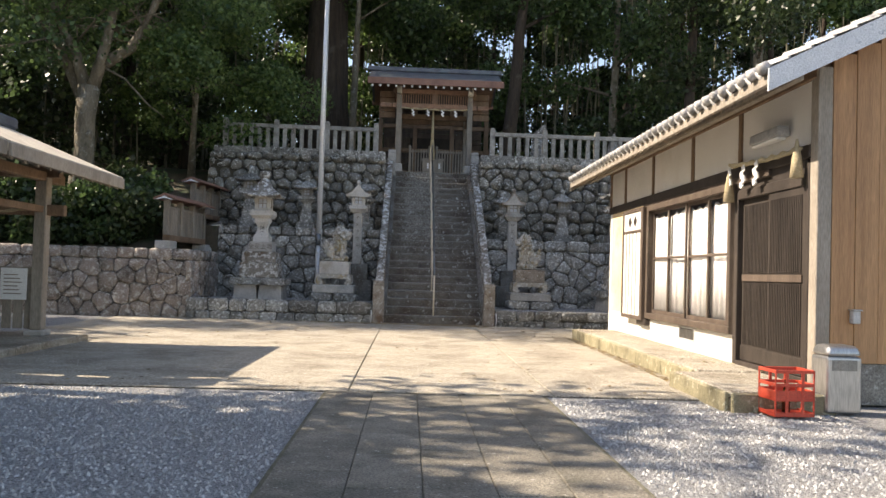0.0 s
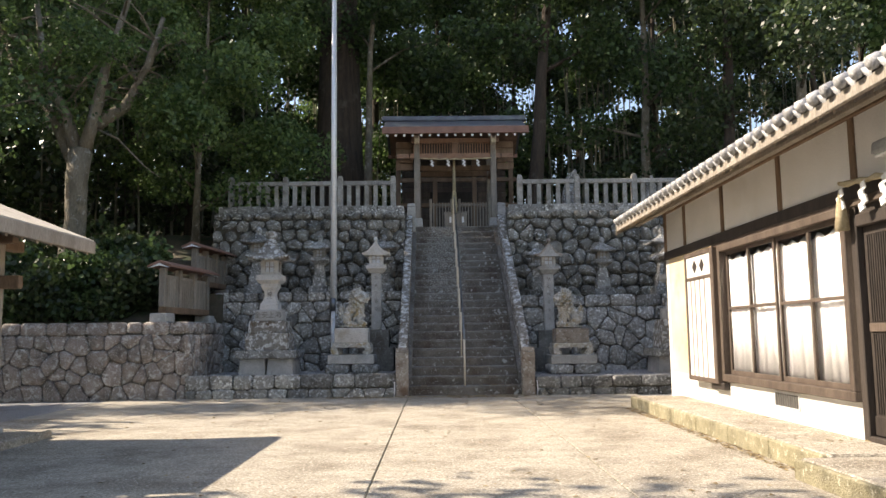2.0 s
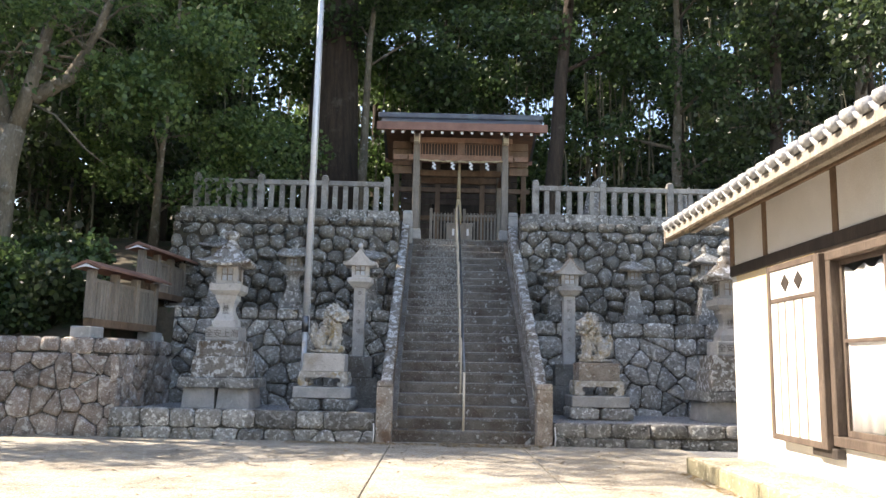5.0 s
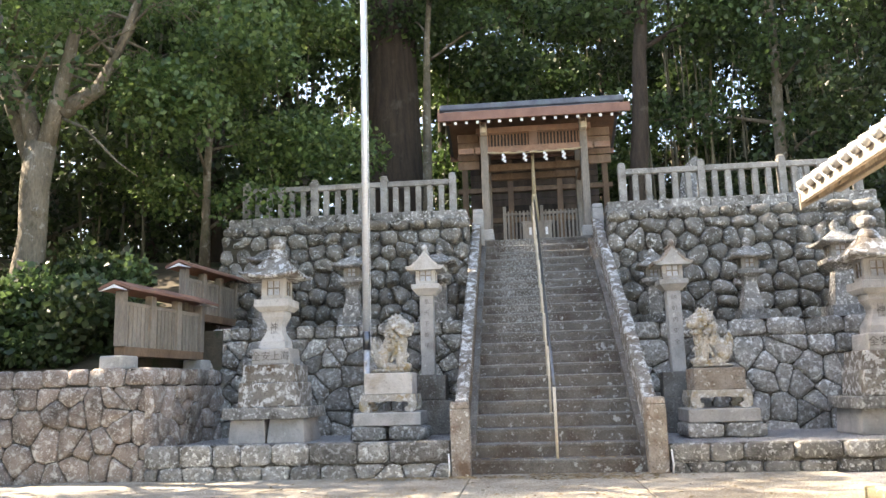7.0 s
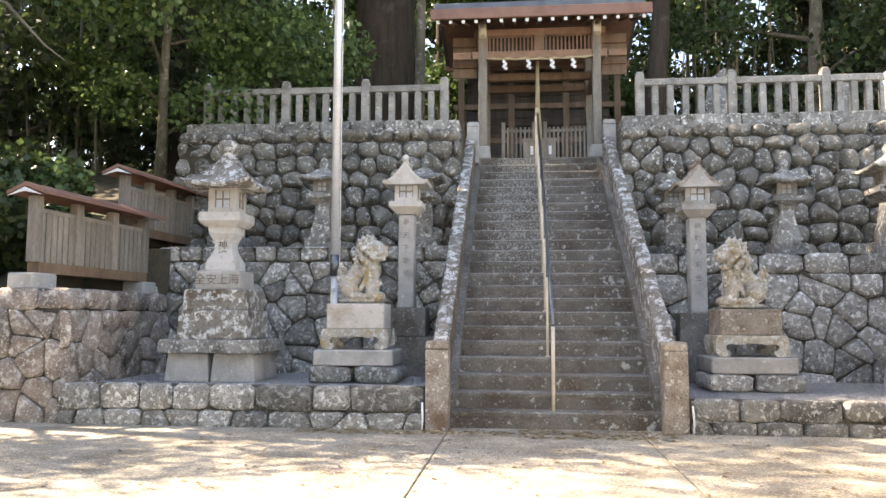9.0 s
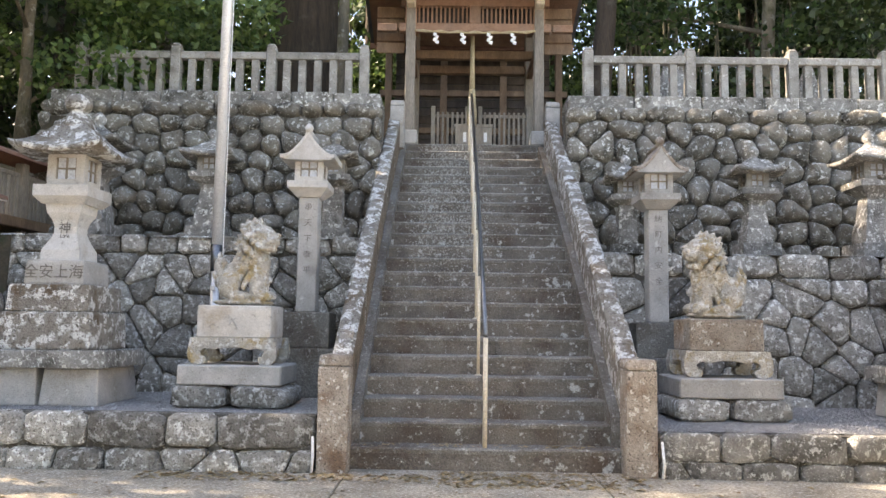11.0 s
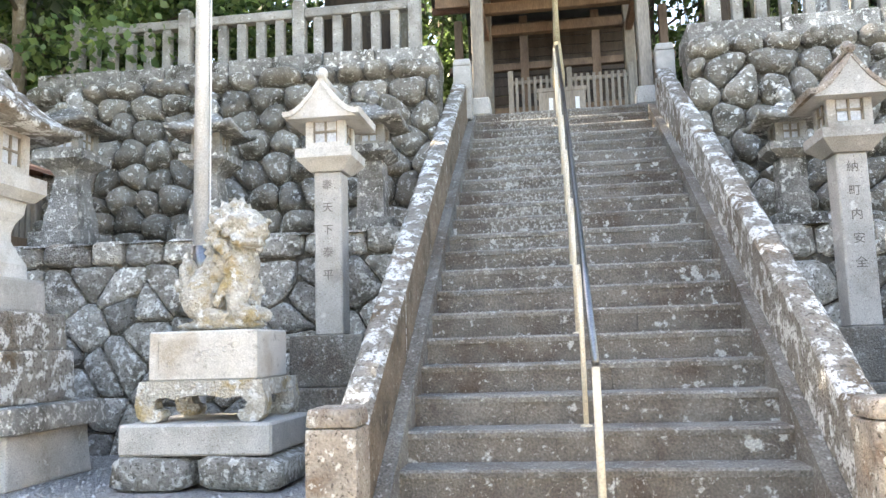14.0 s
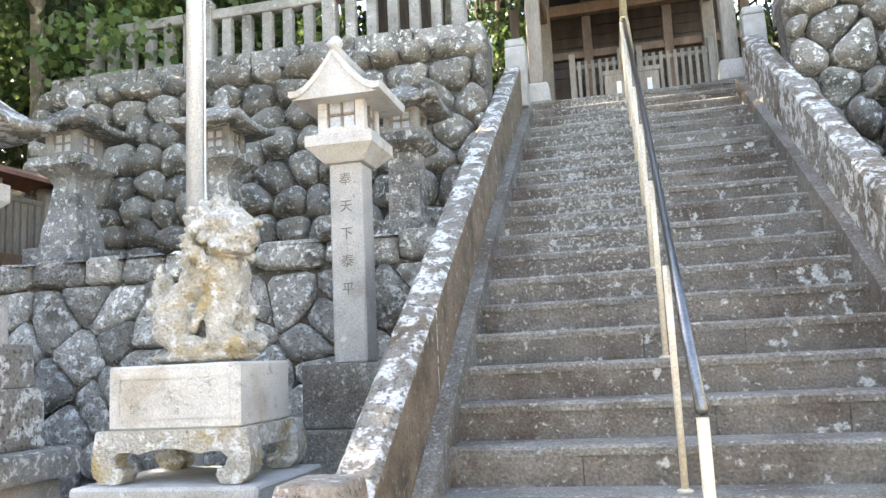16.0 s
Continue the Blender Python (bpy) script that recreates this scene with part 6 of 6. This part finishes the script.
# ---- roofed wooden side fences ----
def side_fence(a, b, z, h, label):
    a, b = Vector((*a, z)), Vector((*b, z))
    way = b - a
    n = way.length
    f = thing("roofed_fence", label, "fence", "roofed wooden fences", a, math.degrees(math.atan2(way.y, way.x)))
    for s in (0, 1):
        part("footing", blocks(((s * n - 0.22, -0.18, -0.14), (s * n + 0.22, 0.18, 0.06)), bevel=0.02), M_GRANITE, f, "white stone footing")
    part("sill", blocks(((0, -0.09, 0.06), (n, 0.09, 0.2))), M_WOOD, f)
    bays = max(2, round(n / 0.8))
    for k in range(bays + 1):
        x = n * k / bays
        part("post", blocks(((x - 0.065, -0.065, 0.2), (x + 0.065, 0.065, h - 0.1))), M_GREYWOOD, f)
    for k in range(bays):
        x0, x1 = n * k / bays + 0.066, n * (k + 1) / bays - 0.066
        part("rail", blocks(((x0, -0.03, h - 0.3), (x1, 0.03, h - 0.24))), M_GREYWOOD, f)
        m = 6
        for q in range(m):
            w = (x1 - x0) / m
            part("board", blocks(((x0 + q * w + 0.012, -0.02, 0.2), (x0 + (q + 1) * w - 0.012, 0.015, h - 0.24 - 0.02 * (q % 2))), bevel=0.004), M_GREYWOOD, f)
    bm = prism(bmesh.new(), [(-0.2, -0.26, h - 0.1), (-0.2, 0, h), (-0.2, 0.26, h - 0.1), (-0.2, 0.26, h - 0.06), (-0.2, 0, h + 0.05), (-0.2, -0.26, h - 0.06)], (1, 0, 0), n + 0.4)
    part("cap_roof", bm, M_FASCIA, f, "small brown gabled cap roof")
    for x in (-0.215, n + 0.2):
        part("cap_end", prism(bmesh.new(), [(x, -0.24, h - 0.12), (x, 0, h - 0.02), (x, 0.24, h - 0.12), (x, 0, h - 0.07)], (1, 0, 0), 0.015), M_PAPER, f, "white painted cap end")
    return f


side_fence((-5.72, 19.95), (-5.5, 22.3), 1.7, 1.12, "low roofed fence of silvered boards on the side wall")
side_fence((-5.72, 22.1), (-5.55, 24.1), 2.42, 1.05, "low roofed fence of silvered boards on the side wall")
side_fence((7.05, 20.0), (6.95, 22.3), 1.35, 1.1, "low roofed fence of silvered boards on the far wall")
backing("wall_far_side", [(6.75, 19.8, 0.0), (7.6, 19.8, 0.0), (7.6, 24.0, 0.0), (6.75, 24.0, 0.0), (6.75, 19.8, 1.22), (7.6, 19.8, 1.22), (7.6, 24.0, 1.22), (6.75, 24.0, 1.22)], "dark stone wall end beside the house", M_BROWNSTONE)


# ---- standing stones behind the fences ----
def stele(at, w, h, lean):
    s = thing("standing_stone", "rough pointed standing stone behind the fence", "standing stone", "standing stones", at)
    bm = bmesh.new()
    pts = [(-w, 0), (w, 0), (w * 0.95, h * 0.7), (w * (0.3 + lean), h), (-w * 0.4, h * 0.86), (-w * 0.9, h * 0.5)]
    prism(bm, [(x, -0.1, z) for x, z in pts], (0, 1, 0), 0.2)
    bmesh.ops.bevel(bm, geom=bm.edges[:], offset=0.03, segments=2, affect="EDGES")
    part("slab", bm, M_RUBBLE, s)


stele((-4.62, 26.0, 4.3), 0.24, 2.05, -0.6)
stele((4.0, 26.0, 4.3), 0.28, 1.75, 0.3)
stele((6.4, 26.2, 4.3), 0.2, 1.6, 0.0)


# ---- small things by the house ----
def crate():
    c = thing("bottle_crate", "red plastic bottle crate holding a few bottles", "crate", at=(3.5, 8.42, 0.0), turn=4)
    w, d, h = 0.19, 0.15, 0.42
    for z in (0.0, 0.14, 0.27, 0.39):
        bm = bmesh.new()
        t = 0.03 if z else 0.04
        for lo, hi in (((-w, -d, z), (w, -d + 0.012, z + t)), ((-w, d - 0.012, z), (w, d, z + t)), ((-w, -d + 0.012, z), (-w + 0.012, d - 0.012, z + t)), ((w - 0.012, -d + 0.012, z), (w, d - 0.012, z + t))):
            block(bm, lo, hi, 0.003)
        part("rim", bm, M_RED, c)
    for x in (-w, -0.075, 0.075, w):
        for y in (-d, d):
            part("upright", blocks(((x - 0.014 if x > -w else x, y - 0.012 if y > 0 else y - 0.002, 0.0), (x + 0.014 if x < w else x, y + 0.002 if y > 0 else y + 0.012, h - 0.004)), bevel=0.003), M_RED, c)
    for y0 in (-d + 0.002, d - 0.01):
        part("side_panel", blocks(((-w + 0.012, y0, 0.16), (w - 0.012, y0 + 0.008, 0.235)), bevel=0), M_RED, c)
    for x0 in (-w + 0.002, w - 0.01):
        part("end_panel", blocks(((x0, -d + 0.012, 0.16), (x0 + 0.008, d - 0.012, 0.235)), bevel=0), M_RED, c)
    part("floor_grid", blocks(((-w + 0.012, -d + 0.012, 0.01), (w - 0.012, d - 0.012, 0.025)), bevel=0), M_RED, c)
    for x in (-0.1, 0.04):
        part("bottle", lathe(bmesh.new(), [(0.035, 0.026), (0.036, 0.2), (0.015, 0.26), (0.013, 0.31), (0.016, 0.32)], 10), M_BOTTLE, c, "brown glass bottle", True)
        c.children[-1].matrix_basis = pose(x, -0.03, 0)
    return c


M_BOTTLE = mat("brown_bottle", ((0.07, 0.035, 0.015), (0.1, 0.05, 0.02)), 0.1, 5, 60, 0.0)
crate()
M_BIN = mat("brushed_bin_metal", ((0.4, 0.4, 0.4), (0.55, 0.55, 0.55)), 0.32, 4.0, 80, 0.03, metal=0.85, grain=(1, 1, 0.1))
bin_ = thing("waste_bin", "brushed metal waste bin with a domed lid", "waste bin", at=(4.1, 8.66, 0.0))
bm = bmesh.new()
block(bm, (-0.17, -0.15, 0), (0.17, 0.15, 0.53), 0.035, 0, 3)
part("body", bm, M_BIN, bin_)
bm = bmesh.new()
block(bm, (-0.18, -0.16, 0.532), (0.18, 0.16, 0.635), 0.06, 0.03, 3)
part("flap", blocks(((-0.12, -0.154, 0.4), (0.12, -0.15, 0.5)), bevel=0.001), M_RAIL, bin_, "dark push flap")
part("lid", bm, M_BIN, bin_, "domed lid")
lamp = thing("wall_lamp", "grey tube lamp under the eave above the door", "lamp", at=(4.06, 9.98, 2.8))
bm = bmesh.new()
block(bm, (-0.12, -0.36, 0.0), (0.035, 0.36, 0.12), 0.03, 0.01, 2)
part("casing", bm, M_TILE, lamp)
part("diffuser", blocks(((-0.1, -0.33, -0.03), (0.0, 0.33, 0.0)), bevel=0.01), M_PAPER, lamp)
meter = thing("outlet_box", "small grey outlet box on the cedar siding", "outlet box", at=(4.47, 9.0, 0.82))
part("box", blocks(((-0.04, -0.05, 0), (0.04, 0.028, 0.13)), bevel=0.01), M_TILE, meter)
part("hood", blocks(((-0.05, -0.065, 0.13), (0.05, 0.028, 0.142)), bevel=0.004), M_TILE, meter)
rope("door_rope", (4.0, 9.22, 2.6), (4.0, 11.0, 2.66), 0.03, 0.022, "twisted straw rope over the office door")
for y in (10.95, 10.55, 10.2):
    s = shide((3.97, y, 2.6), 0.13, None, "paper streamers over the office door")
    s.matrix_basis = pose(3.97, y, 2.6, 0, 0, 90)
for y, z in ((10.97, 2.2), (9.25, 2.3)):
    st = thing("straw_tassel", "pale straw tassel hanging from the door rope", "tassel", "straw tassels", (3.98, y, z))
    part("straw", lathe(bmesh.new(), [(0.07, 0.0), (0.05, 0.2), (0.02, 0.36), (0.012, 0.4)], 9), M_ROPE, st, "", True)


for x, y in ((-0.85, 19.56), (2.06, 19.56)):
    cord = thing("white_cord", "short frayed white cord tied by the newel post", "cord", "cords by the newel posts", (x, y, 0))
    part("strand", tube(bmesh.new(), [(0, 0, 0.005), (0.01, -0.01, 0.12), (0, 0.02, 0.3)], 0.012, 6), M_PAPER, cord, "", True)


# ---- fallen leaves and pebbles ----
def litter(name, count, spots, size, material, label, seed):
    rng = np.random.RandomState(seed)
    verts, faces = [], []
    for x0, x1, y0, y1, z, share in spots:
        for _ in range(int(count * share)):
            x, y = rng.uniform(x0, x1), rng.uniform(y0, y1)
            a, s = rng.uniform(0, 6.28), size * rng.uniform(0.5, 1.3)
            ca, sa = math.cos(a) * s, math.sin(a) * s
            b = len(verts)
            verts += [(x + ca, y + sa, z + 0.004), (x - sa * 0.5, y + ca * 0.5, z + 0.004 + s * 0.35), (x - ca, y - sa, z + 0.006), (x + sa * 0.5, y - ca * 0.5, z + 0.004 + s * 0.2)]
            faces.append((b, b + 1, b + 2, b + 3))
    me = bpy.data.meshes.new(name)
    me.from_pydata(verts, [], faces)
    me.materials.append(material)
    tagged(new(name, me), label, "leaves", kind="stuff")


M_DRYLEAF = leaf_mat("dry_leaf", (0.2, 0.13, 0.06), (0.42, 0.33, 0.18), 0.2)
litter("fallen_leaves", 1500, ((-2.2, 0.2, 19.2, 19.55, 0, 0.22), (0.2, 1.9, 19.05, 19.7, 0, 0.32), (-5.0, 3.2, 16.5, 19.5, 0, 0.2), (-5.0, 3.2, 9.3, 16.5, 0, 0.12), (3.3, 4.05, 10, 16, 0.19, 0.03), (3.08, 3.24, 9.6, 16.5, 0, 0.3), (-0.5, 1.75, 19.85, 20.0, 0.188, 0.05)), 0.03, M_DRYLEAF, "dry brown leaves drifted at the stair foot", 5)


def pebbles():
    rng = np.random.RandomState(11)
    verts, faces = [], []
    for x0, x1, y0, y1, z, n in ((-4.6, -0.82, 3.2, 9.15, -0.02, 16000), (1.44, 4.0, 3.2, 9.15, -0.02, 10000), (-5.0, -0.85, 19.85, 22.2, 0.42, 2600), (2.05, 6.5, 19.85, 22.2, 0.36, 2000)):
        for _ in range(n):
            x, y = rng.uniform(x0, x1), rng.uniform(y0, y1)
            if z > 0 and (-2.4 < x < -1.3 or 2.4 < x < 3.6) and y > 20.4:
                continue
            s = rng.uniform(0.006, 0.017)
            a = rng.uniform(0, 6.28)
            ca, sa = math.cos(a) * s, math.sin(a) * s
            k = rng.uniform(0.5, 0.9)
            b = len(verts)
            verts += [(x + ca, y + sa, z), (x - sa * k, y + ca * k, z), (x - ca, y - sa, z), (x + sa * k, y - ca * k, z), (x + ca * 0.2, y, z + s * rng.uniform(0.6, 1.1))]
            faces += [(b, b + 1, b + 4), (b + 1, b + 2, b + 4), (b + 2, b + 3, b + 4), (b + 3, b, b + 4)]
    me = bpy.data.meshes.new("pebbles")
    me.from_pydata(verts, [], faces)
    me.materials.append(M_PEBBLE)
    tagged(new("pebbles", me), "loose grey and white pebbles strewn over the gravel", "gravel", kind="stuff")


M_PEBBLE = leaf_mat("pebble", (0.24, 0.238, 0.23), (0.56, 0.555, 0.545), 0.0)
pebbles()
